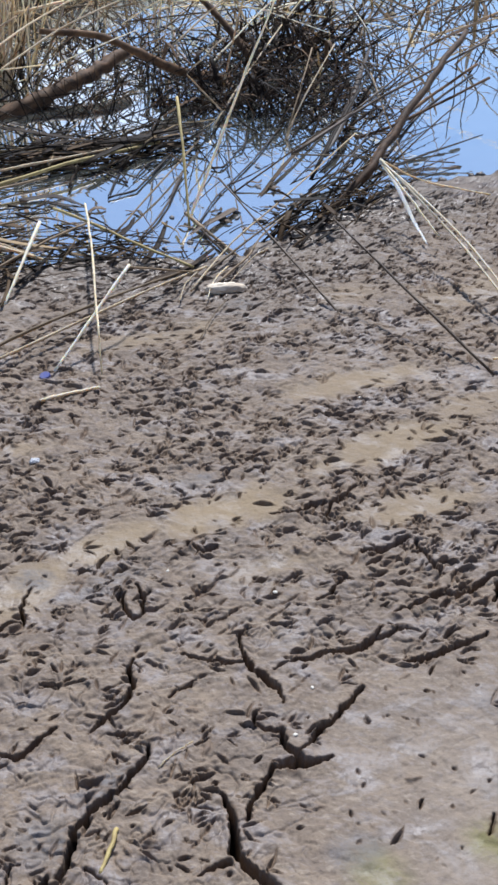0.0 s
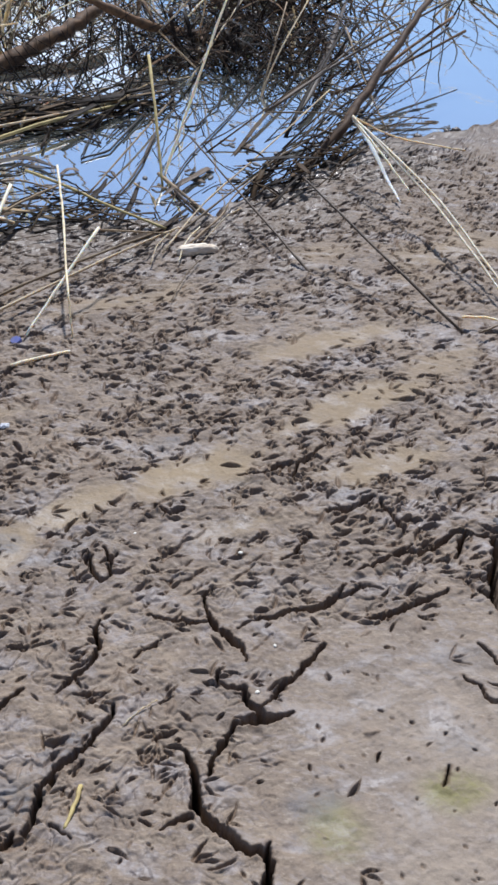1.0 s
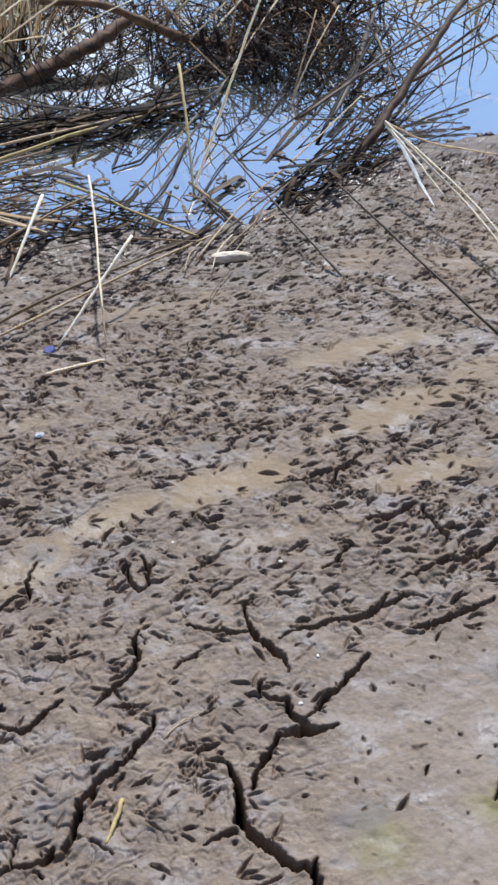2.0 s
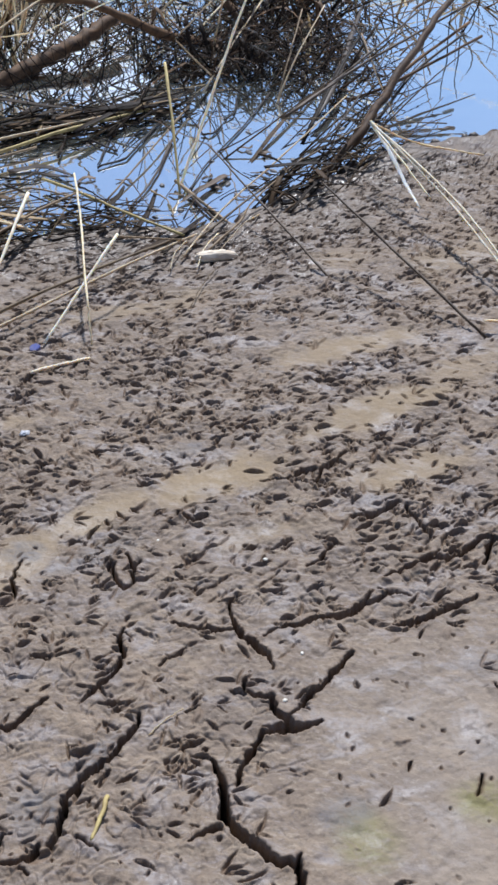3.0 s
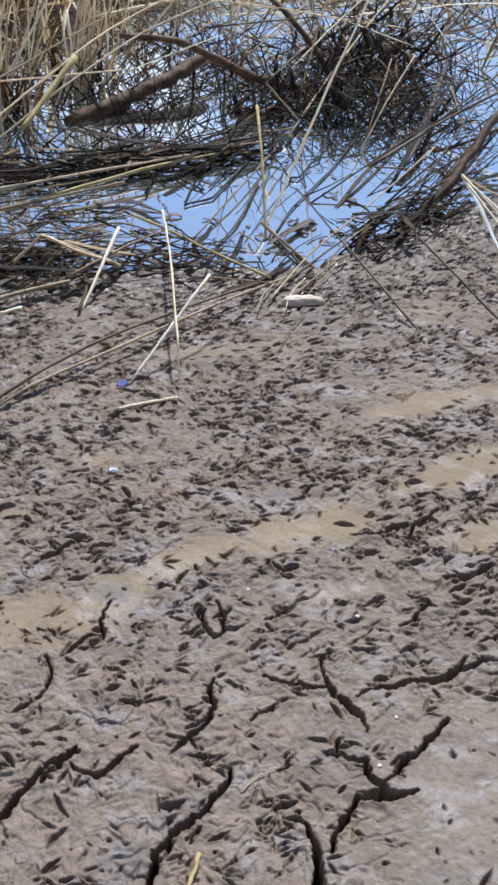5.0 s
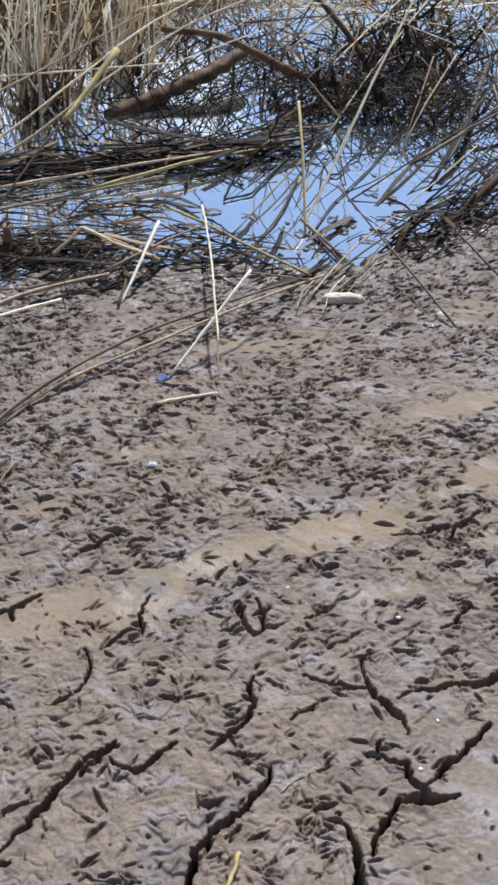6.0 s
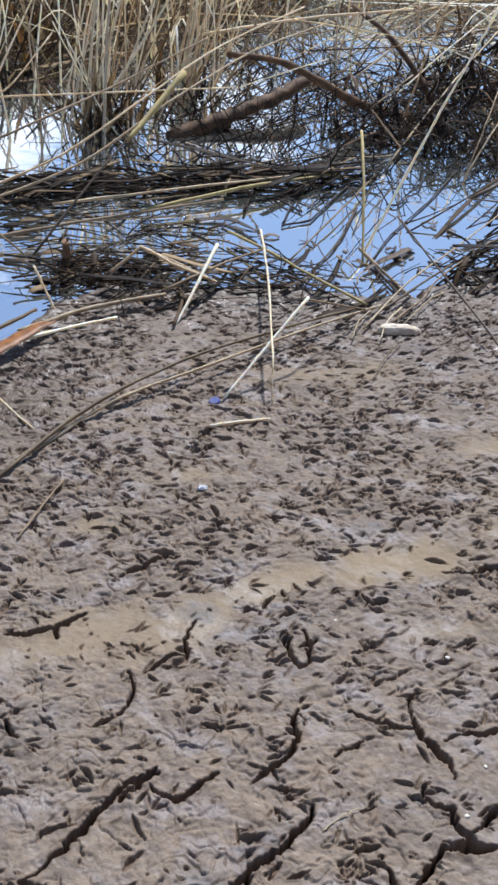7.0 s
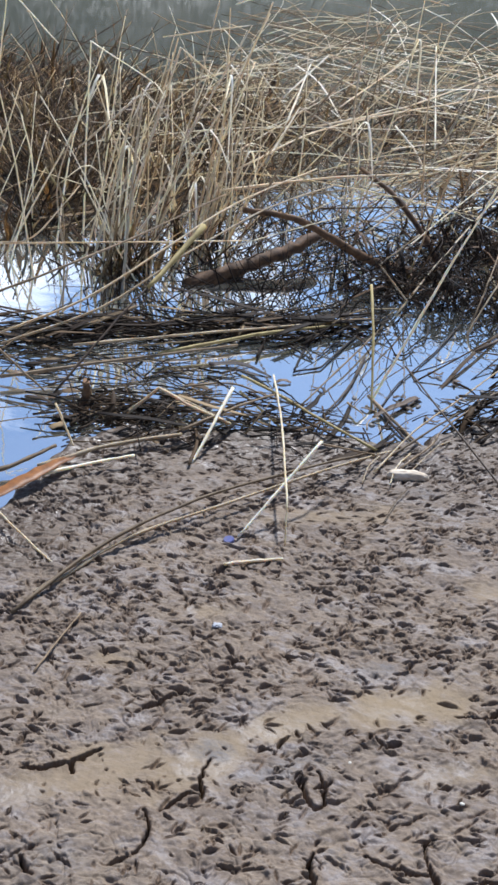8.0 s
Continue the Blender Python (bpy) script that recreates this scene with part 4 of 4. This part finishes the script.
reed([(0.36, 2.80, 0.098), (0.41, 2.835, 0.106)], 0.0028, TAN, label="short tan straw lying on the mud")
reed([(-0.237, 1.338, 0.125), (-0.236, 1.3, 0.129), (-0.239, 1.261, 0.127)], 0.0038, YELLOW, label="short split yellow straw lying on the mud")
reed([(-0.205, 1.46, 0.119), (-0.185, 1.493, 0.121), (-0.162, 1.522, 0.118)], 0.0015, STRAW, label="fine pale grass stalk lying on the mud")
reed([(-1.458, 3.11, -0.04), (-1.462, 3.12, 0.03), (-1.468, 3.135, 0.085)], 0.016, BARK, tip=0.011, label="short rotten brown stump in the water")


def litter(name, stalks, material, label, category):
    """A tangle that nobody could count, in one mesh. stalks: (points, radius, tip, sides, width of a blade or 0)."""
    verts, faces = [], []
    r = random.Random(len(stalks))
    for pts, r0, r1, sides, leaf in stalks:
        v, f = blade_data(pts, leaf, r, 3) if leaf else tube_data(along(pts, 3, r0 * 0.6, r), r0, r1, sides)
        k = len(verts)
        verts += v
        faces += [tuple(i + k for i in face) for face in f]
    return tagged(new(name, mesh_of(name, verts, faces, material)), label, category, kind="stuff")


def lying(r, cx, cy, cz, turn, length, lift, bend):
    """Three points of a stalk that lies about level."""
    d = Vector((math.cos(turn), math.sin(turn), 0))
    c = Vector((cx, cy, cz))
    side = Vector((-d.y, d.x, 0)) * bend * length
    return [c - d * length / 2 + Vector((0, 0, -lift / 2)), c + side + Vector((0, 0, abs(lift) * 0.25)), c + d * length / 2 + Vector((0, 0, lift / 2))]


r = random.Random(31)
# rotten reeds heaped along the waterline
heap = []
for _ in range(260):
    k = r.random() ** 1.8
    u, s = 0.95 + 1.05 * k + r.gauss(0, 0.05), np.interp(0.95 + 1.05 * k, [p[0] for p in SHORE], [p[1] for p in SHORE]) + r.gauss(0.05, 0.08)
    x, y = (u - s) / ROOT2, (u + s) / ROOT2
    if math.hypot(x + 1.4, y - 2.76) < 0.26:
        continue
    heap.append((lying(r, x, y, WATER + 0.012 + abs(r.gauss(0, 0.028)), r.gauss(0.62, 0.75), r.uniform(0.08, 0.36), r.gauss(0, 0.03), r.gauss(0, 0.06)), r.uniform(0.0012, 0.0045), 0.001, 5, r.uniform(0.01, 0.024) if r.random() < 0.25 else 0))
litter("reed_litter", heap, MAT_DARK, "rotten brown reeds heaped along the waterline", "plant litter")
# the floating band behind the pool
band = []
for _ in range(230):
    k = r.random()
    x, y = -2.02 + 1.15 * k + r.gauss(0, 0.03), 3.46 + 0.86 * k + r.gauss(0, 0.06)
    band.append((lying(r, x, y, WATER + 0.01 + abs(r.gauss(0, 0.022)), r.gauss(0.7, 0.45), r.uniform(0.1, 0.5), r.gauss(0, 0.03), r.gauss(0, 0.06)), r.uniform(0.0015, 0.0055), 0.0015, 5, r.uniform(0.012, 0.03) if r.random() < 0.3 else 0))
for _ in range(90):
    k, m = r.random(), r.random() ** 0.8
    x, y = -1.86 + 0.68 * k + (0.38 - 0.3 * k) * m + r.gauss(0, 0.02), 3.4 + 0.36 * k - (0.44 - 0.12 * k) * m + r.gauss(0, 0.02)
    if math.hypot(x + 1.56, y - 2.84) < 0.12:
        continue
    flat = r.random() < 0.25
    band.append((lying(r, x, y, WATER + 0.004 + abs(r.gauss(0, 0.006)), r.gauss(0.6, 0.5), r.uniform(0.05, 0.14) if flat else r.uniform(0.1, 0.35), r.gauss(0, 0.01), r.gauss(0, 0.1)), r.uniform(0.0015, 0.004), 0.0015, 5, r.uniform(0.014, 0.034) if flat else 0))
litter("floating_litter", band, MAT_DARK, "dead reeds floating in a matted band", "plant litter")
# the dark root clump
roots = []
for n in range(330):
    x, y = -0.6 + r.gauss(0, 0.26), 4.85 + r.gauss(0, 0.14)
    a, n = r.uniform(0, 6.28), r.uniform(0.08, 0.36)
    b = Vector((x, y, WATER + r.uniform(-0.03, 0.08)))
    e = b + Vector((math.cos(a) * n, math.sin(a) * n * 0.7, r.gauss(0.0, 0.07)))
    e.z = max(e.z, WATER - 0.03)
    roots.append(([b, b.lerp(e, 0.5) + Vector((r.gauss(0, 0.04), r.gauss(0, 0.04), r.uniform(0, 0.12))), e], r.uniform(0.006, 0.012) if n % 9 == 0 else r.uniform(0.0012, 0.0045), 0.003 if n % 9 == 0 else 0.001, 5, r.uniform(0.01, 0.025) if r.random() < 0.15 and n % 9 else 0))
for n in range(150):
    x, y = -0.6 + r.gauss(0, 0.18), 5.5 + r.gauss(0, 0.2)
    a, m = r.uniform(0, 6.28), r.uniform(0.1, 0.42)
    b = Vector((x, y, WATER + r.uniform(-0.03, 0.06)))
    e = b + Vector((math.cos(a) * m, math.sin(a) * m * 0.6, r.uniform(-0.02, 0.26)))
    roots.append(([b, b.lerp(e, 0.5) + Vector((r.gauss(0, 0.04), r.gauss(0, 0.04), r.uniform(0, 0.1))), e], r.uniform(0.006, 0.011) if n % 8 == 0 else r.uniform(0.002, 0.005), 0.0014, 5, r.uniform(0.014, 0.03) if r.random() < 0.2 and n % 8 else 0))
litter("root_clump", roots, MAT_ROOT, "dark tangled roots and stems rising from the pond", "roots")
# fallen stems reaching out to the farther water
fall = []
for _ in range(70):                              # short broken stems matted at the water's edge
    k = r.random()
    x, y = -0.36 + 0.28 * k + r.gauss(0, 0.045), 3.6 + 0.42 * k + r.gauss(0, 0.05)
    fall.append((lying(r, x, y, WATER + 0.02 + abs(r.gauss(0, 0.03)), r.gauss(0.95, 0.6), r.uniform(0.06, 0.26), r.gauss(0, 0.06), r.gauss(0, 0.1)), r.uniform(0.0015, 0.005), 0.0014, 5, r.uniform(0.012, 0.024) if r.random() < 0.2 else 0))
for _ in range(22):
    b = Vector((-0.28 + r.gauss(0, 0.13), 3.78 + r.gauss(0, 0.13), WATER - 0.01))
    e = b + Vector((r.gauss(0.32, 0.16), r.uniform(0.2, 1.1), r.uniform(0.0, 0.25)))
    fall.append(([b, b.lerp(e, 0.5) + Vector((r.gauss(0, 0.03), r.gauss(0, 0.03), 0.03)), e], r.uniform(0.002, 0.005), 0.0015, 5, 0.018 if r.random() < 0.2 else 0))
litter("fallen_stems", fall, MAT_DARK, "dark fallen stems tangled at the pool's end", "plant litter")
# dead stems standing low in the water
low = []
for n in range(430):
    x, y = r.gauss(-1.35, 0.42), r.uniform(4.0, 5.5)
    b = Vector((x, y, WATER - 0.03))
    e = b + Vector((r.gauss(0.0, 0.2), r.gauss(0, 0.14), r.uniform(0.02, 0.26)))
    low.append(([b, b.lerp(e, 0.5) + Vector((r.gauss(0, 0.015), r.gauss(0, 0.015), 0)), e], r.uniform(0.002, 0.0046), 0.0014, 5, 0))
litter("dead_stems", low, MAT_ROOT, "dark dead stems standing in the pond", "plant litter")
# bleached reeds broken down farther out, with a gap of open water
broken, stand = [], []
while len(broken) < 430:
    x, y = r.uniform(-4.0, -0.3), 5.6 + 6.2 * r.random() ** 1.4
    gap = math.hypot((x + 1.3 + 0.1 * (y - 5)) / 0.42, (y - 6.5) / 1.3)
    if x < -2.2 - 0.25 * (y - 5.6) or (gap < 1 and r.random() < 0.9):
        continue
    broken.append((lying(r, x, y, r.uniform(0.0, 0.45) * r.uniform(0.4, 1), r.gauss(0.35, 0.7), r.uniform(0.4, 1.7), r.gauss(0.08, 0.35), r.gauss(0, 0.06)), r.uniform(0.0022, 0.005), 0.0015, 5, 0.016 if r.random() < 0.2 else 0))
litter("broken_reeds", broken, MAT_PALE, "bleached broken reeds lying over one another", "reeds")
# the brown stand behind the clump
while len(stand) < 2500:
    k = r.random()
    if k < 0.12:                                 # low tufts beyond the roots
        x, y, tall = r.uniform(-0.95, 0.35), r.uniform(5.4, 8.2), r.uniform(0.08, 0.4)
    elif k < 0.2:                                # a low spur along the water
        y = r.uniform(4.55, 5.3)
        x, tall = -2.3 - 0.16 * (y - 4.5) - abs(r.gauss(0, 0.3)), r.uniform(0.06, 0.34)
    elif k < 0.32:                               # beyond the open gap
        x, y, tall = r.uniform(-1.9, -0.2), r.uniform(7.4, 9.2), r.uniform(0.05, 0.3)
    else:                                        # the thick of the stand
        y = 5.15 + 2.7 * r.random()
        x, tall = r.uniform(-0.6 - 0.66 * (y - 0.4), -2.3 + 0.36 * (y - 5.1) + r.gauss(0, 0.1)), r.triangular(0.06, 0.56, 0.2)
    b = Vector((x, y, WATER - 0.03))
    e = b + Vector((r.gauss(0.06, 0.32), r.gauss(0, 0.2), tall))
    stand.append(([b, b.lerp(e, 0.55) + Vector((r.gauss(0, 0.025), r.gauss(0, 0.025), 0)), e], r.uniform(0.0025, 0.006), 0.0015, 4, r.uniform(0.014, 0.034) if r.random() < 0.3 else 0))
litter("brown_reeds", stand, MAT_STAND, "dense stand of brown dead reeds in the pond", "reeds")
# the reed clump: thin stems past counting
thin, rotten = [], []
for _ in range(90):
    g = r.choice(((-1.9, 4.35, 0.07, 0.08), (-1.9, 4.35, 0.07, 0.08), (-1.74, 4.8, 0.07, 0.08), (-2.45, 4.45, 0.14, 0.15), (-2.3, 4.9, 0.5, 0.3), (-2.2, 5.5, 0.7, 0.3)))
    b = Vector((g[0] + r.gauss(0, g[2]), g[1] + r.gauss(0, g[3]), WATER - 0.03))
    e = b + Vector((r.gauss(0.1, 0.2), r.gauss(0, 0.16), r.uniform(0.3, 0.95)))
    thin.append(([b, b.lerp(e, 0.55) + Vector((r.gauss(0, 0.02), r.gauss(0, 0.02), 0)), e], r.uniform(0.0025, 0.005), 0.0018, 5, 0))
for _ in range(150):                             # long stems bent over the rest
    b = Vector((r.uniform(-3.6, -1.1), r.uniform(4.9, 7.4), WATER - 0.03))
    e = b + Vector((r.gauss(0.25, 0.65), r.gauss(0, 0.35), r.triangular(0.2, 0.8, 0.4)))
    thin.append(([b, b.lerp(e, 0.55) + Vector((r.gauss(0, 0.05), r.gauss(0, 0.05), r.uniform(0.0, 0.14))), e], r.uniform(0.0022, 0.0042), 0.0014, 5, 0))
for _ in range(70):
    g = r.choice(((-1.9, 4.35), (-1.9, 4.3), (-1.74, 4.8), (-2.45, 4.45)))
    b = Vector((g[0] + r.gauss(0, 0.06), g[1] + r.gauss(0, 0.06), WATER - 0.03))
    e = b + Vector((r.gauss(0, 0.06), r.gauss(0, 0.06), r.uniform(0.08, 0.3)))
    rotten.append(([b, b.lerp(e, 0.5) + Vector((r.gauss(0, 0.015), r.gauss(0, 0.015), 0)), e], r.uniform(0.004, 0.009), 0.003, 5, r.uniform(0.02, 0.04) if r.random() < 0.3 else 0))
litter("rotten_stumps", rotten, MAT_STAND, "dark rotten reed stumps at the waterline", "plant litter")
litter("reed_clump", thin, MAT_PALE, "dense clump of thin dry standing reeds", "reeds")


def standing_reed(x, y, height, lean, bow, radius, folded, label):
    """A dead reed: stem, one or two hanging leaves, sometimes a broken-over top."""
    base = new("standing_reed")
    base.location = (x, y, WATER)
    tip = Vector((lean[0] * height, lean[1] * height, height))
    mid = tip * 0.55 + Vector((bow, 0, 0))
    pts = [Vector((0, 0, -0.05)), mid, tip]
    if folded:
        pts.append(tip + Vector((stalk_rng.choice((-1, 1)) * stalk_rng.uniform(0.12, 0.35), stalk_rng.uniform(-0.1, 0.1), -stalk_rng.uniform(0.02, 0.25))))
    v, f = tube_data(along(pts, 5, 0.001, stalk_rng, folded), radius, radius * 0.5, 6, stalk_rng, 0.05, 0.2)
    mat = stalk_rng.choice((PALE, PALE, STRAW))
    stem = new("stem", mesh_of("stem", v, f, mat))
    stem.parent = base
    for _ in range(stalk_rng.randint(0, 1)):
        k = stalk_rng.uniform(0.35, 0.85)
        p = mid * (k / 0.55) if k < 0.55 else mid.lerp(tip, (k - 0.55) / 0.45)
        a, n = stalk_rng.uniform(0, 6.28), stalk_rng.uniform(0.1, 0.3)
        q = p + Vector((math.cos(a) * n * 0.5, math.sin(a) * n * 0.5, n * 0.35))
        e = p + Vector((math.cos(a) * n, math.sin(a) * n, -n * stalk_rng.uniform(0.2, 1.2)))
        v, f = blade_data([p, q, e], stalk_rng.uniform(0.008, 0.016), stalk_rng, 4)
        leaf = new("leaf", mesh_of("leaf", v, f, mat))
        leaf.parent = base
    return tagged(base, label, "reed", "standing reeds")


for _ in range(52):
    gx, gy, sx, sy = stalk_rng.choice(((-1.9, 4.35, 0.09, 0.1), (-1.9, 4.35, 0.09, 0.1), (-1.74, 4.8, 0.08, 0.1), (-1.74, 4.8, 0.08, 0.1), (-2.45, 4.4, 0.2, 0.2), (-1.0, 5.8, 0.5, 0.2)))
    high = stalk_rng.uniform(0.5, 1.12)
    fold = stalk_rng.random() < 0.2
    standing_reed(gx + stalk_rng.gauss(0, sx), gy + stalk_rng.gauss(0, sy), high, (stalk_rng.gauss(0.12, 0.16), stalk_rng.gauss(0, 0.12)), stalk_rng.gauss(0, 0.03),
                  stalk_rng.uniform(0.0035, 0.006), fold, "dead reed standing in the pond with a broken top" if fold else "bleached dead reed standing in the pond")


# ---- small things ----
def lump(name, at, size, turn, material, label, category, rough=0.18, seed=1, detail=3, grain=2.2):
    """A rounded, uneven lump that rests on the mud."""
    bm = bmesh.new()
    bmesh.ops.create_icosphere(bm, subdivisions=detail, radius=1)
    for v in bm.verts:
        n = noise.fractal(v.co * grain + Vector((seed * 7.1, 0, 0)), 0.8, 2.1, 4)
        v.co = v.co * (1 + rough * n)
        v.co = Vector((v.co.x * size[0], v.co.y * size[1], v.co.z * size[2]))
    me = bpy.data.meshes.new(name)
    bm.to_mesh(me)
    me.polygons.foreach_set("use_smooth", [True] * len(me.polygons))
    me.materials.append(material)
    ob = new(name, me)
    ob.matrix_world = pose(at[0], at[1], at[2], 0, 0, turn)
    return tagged(ob, label, category)


CHALK = plain_material("chalky_white", (0.72, 0.62, 0.48), (0.52, 0.41, 0.29), 40, 0.8, 0.3)
SHELL = plain_material("white_shell", (0.66, 0.62, 0.52), (0.46, 0.41, 0.33), 60, 0.5)
BLUE = plain_material("blue_plastic", (0.065, 0.08, 0.27), (0.15, 0.14, 0.2), 120, 0.4, 0.1)
STONE = plain_material("dark_clod", (0.13, 0.12, 0.115), (0.07, 0.065, 0.062), 50, 0.6, 0.6)
CLOD = plain_material("wet_clod", (0.085, 0.064, 0.048), (0.05, 0.038, 0.03), 50, 0.45, 0.6)
WHITE = plain_material("white_foam", (0.8, 0.78, 0.74), (0.65, 0.62, 0.58), 30, 0.6, 0.2)

lump("white_fragment", (-0.447, 3.175, mud_at(-0.447, 3.175) + 0.008), (0.06, 0.019, 0.017), 22, CHALK, "knobbly bleached white fragment lying on the mud", "fragment", 0.2, 2, 4, 2.2)
lump("foam_piece", (0.5, 2.98, mud_at(0.5, 2.98) + 0.02), (0.035, 0.03, 0.03), 10, WHITE, "white piece of foam on the mud", "foam", 0.15, 4)
for i, (x, y, a) in enumerate(((-0.09, 1.899, 0.0065), (-0.003, 1.57, 0.006), (-0.305, 1.924, 0.005), (0.011, 1.677, 0.005), (-0.001, 2.655, 0.007))):
    lump("shell", (x, y, mud_at(x, y) + a * 0.2), (a * 0.75, a * 0.6, a * 0.35), 40 * i, SHELL, "tiny white shell fragment on the mud", "shell", 0.2, i, 2)
lump("clod", (0.43, 2.075, mud_at(0.43, 2.09) + 0.008), (0.045, 0.022, 0.014), 10, STONE, "flat dark clod of mud beside a crack", "clod", 0.25, 8)


def bottle_cap(x, y):
    """A screw cap lying tilted, half pressed into the mud."""
    bm = bmesh.new()
    ring = []
    for z, r in ((0.0, 0.0135), (0.011, 0.0135), (0.013, 0.0125)):
        ring.append([bm.verts.new((math.cos(k * math.tau / 48) * (r + (0.0005 if k % 2 and z < 0.012 else 0)), math.sin(k * math.tau / 48) * (r + (0.0005 if k % 2 and z < 0.012 else 0)), z)) for k in range(48)])
    for a, b in zip(ring, ring[1:]):
        for k in range(48):
            bm.faces.new((a[k], a[(k + 1) % 48], b[(k + 1) % 48], b[k]))
    bm.faces.new(ring[-1])
    bm.faces.new(ring[0][::-1])
    me = bpy.data.meshes.new("bottle_cap")
    bm.to_mesh(me)
    me.materials.append(BLUE)
    ob = new("bottle_cap", me)
    ob.matrix_world = pose(x, y, float(Z[window(x - 0.015, x + 0.015, y - 0.015, y + 0.015)].mean()) - 0.005, 12, -10, 0)
    return tagged(ob, "small blue plastic bottle cap pressed into the mud", "bottle cap")


bottle_cap(-0.791, 2.604)
# sparkle of a small wet puddle, made as a pale glossy lump
GLINT = plain_material("puddle_glint", (0.6, 0.6, 0.62), (0.3, 0.3, 0.31), 90, 0.12, 1.0)
lump("glint_lump", (-0.686, 2.23, mud_at(-0.686, 2.23) + 0.004), (0.012, 0.009, 0.003), 30, GLINT, "small pale shiny lump standing in for a wet puddle's sparkle", "plastic", 0.6, 12, 3)
blade([(-1.425, 2.48, 0.022), (-1.378, 2.6, 0.03), (-1.35, 2.7, 0.034), (-1.322, 2.815, 0.026)], 0.046, ORANGE, "broad rust-brown dead leaf at the waterline")

def curl(x, y, size, turn, arc, label):
    """A rotten leaf curled on the water."""
    pts = [(x + size * math.cos(turn + arc * k), y + size * 0.8 * math.sin(turn + arc * k), WATER + 0.003 + 0.006 * (k % 2)) for k in range(4)]
    return blade(pts, size * 0.4, BROWN, label)


for u, s, size, turn, arc in ((1.98, 3.2, 0.035, 0.3, 0.7), (2.1, 3.05, 0.03, 4.0, 0.8), (2.2, 2.98, 0.045, 1.0, 0.4), (2.28, 2.92, 0.03, 3.0, 0.9), (2.24, 3.12, 0.04, 5.0, 0.5),
                              (1.9, 3.25, 0.05, 1.6, 0.6), (2.4, 3.0, 0.04, 0.5, 0.7), (2.55, 3.1, 0.05, 2.2, 0.5), (2.5, 3.25, 0.04, 4.4, 0.6),
                              (2.75, 3.2, 0.04, 1.2, 0.5), (3.0, 3.1, 0.05, 0.2, 0.6), (2.9, 3.4, 0.05, 3.3, 0.4), (1.75, 3.2, 0.05, 0.9, 0.5), (1.62, 3.15, 0.06, 2.9, 0.4)):
    curl((u - s) / ROOT2, (u + s) / ROOT2, size, turn, arc, "curled dark rotten leaf floating on the pool")
for k in range(18):
    u = stalk_rng.uniform(2.35, 3.3)
    s = float(np.interp(u, [p[0] for p in SHORE], [p[1] for p in SHORE])) + stalk_rng.uniform(-0.03, 0.05)
    a = stalk_rng.uniform(0.008, 0.024)
    lump("clod", ((u - s) / ROOT2, (u + s) / ROOT2, WATER + a * 0.15), (a, a * 0.8, a * 0.6), stalk_rng.uniform(0, 180), CLOD, "dark wet clod of mud at the waterline", "clod", 0.4, k + 40, 3)
for k in range(26):
    x, y = stalk_rng.uniform(-1.15, 0.2), 0
    u = stalk_rng.uniform(1.9, 3.2)
    s = float(np.interp(u, [p[0] for p in SHORE], [p[1] for p in SHORE])) + stalk_rng.uniform(0.06, 0.5)
    x, y = (u - s) / ROOT2, (u + s) / ROOT2
    a = stalk_rng.uniform(0.008, 0.024)
    lump("floating_bit", (x, y, WATER + 0.001), (a, a * stalk_rng.uniform(0.3, 0.7), 0.004), stalk_rng.uniform(0, 180), STONE, "dark bit of plant litter floating on the pool", "plant litter", 0.4, k, 2)
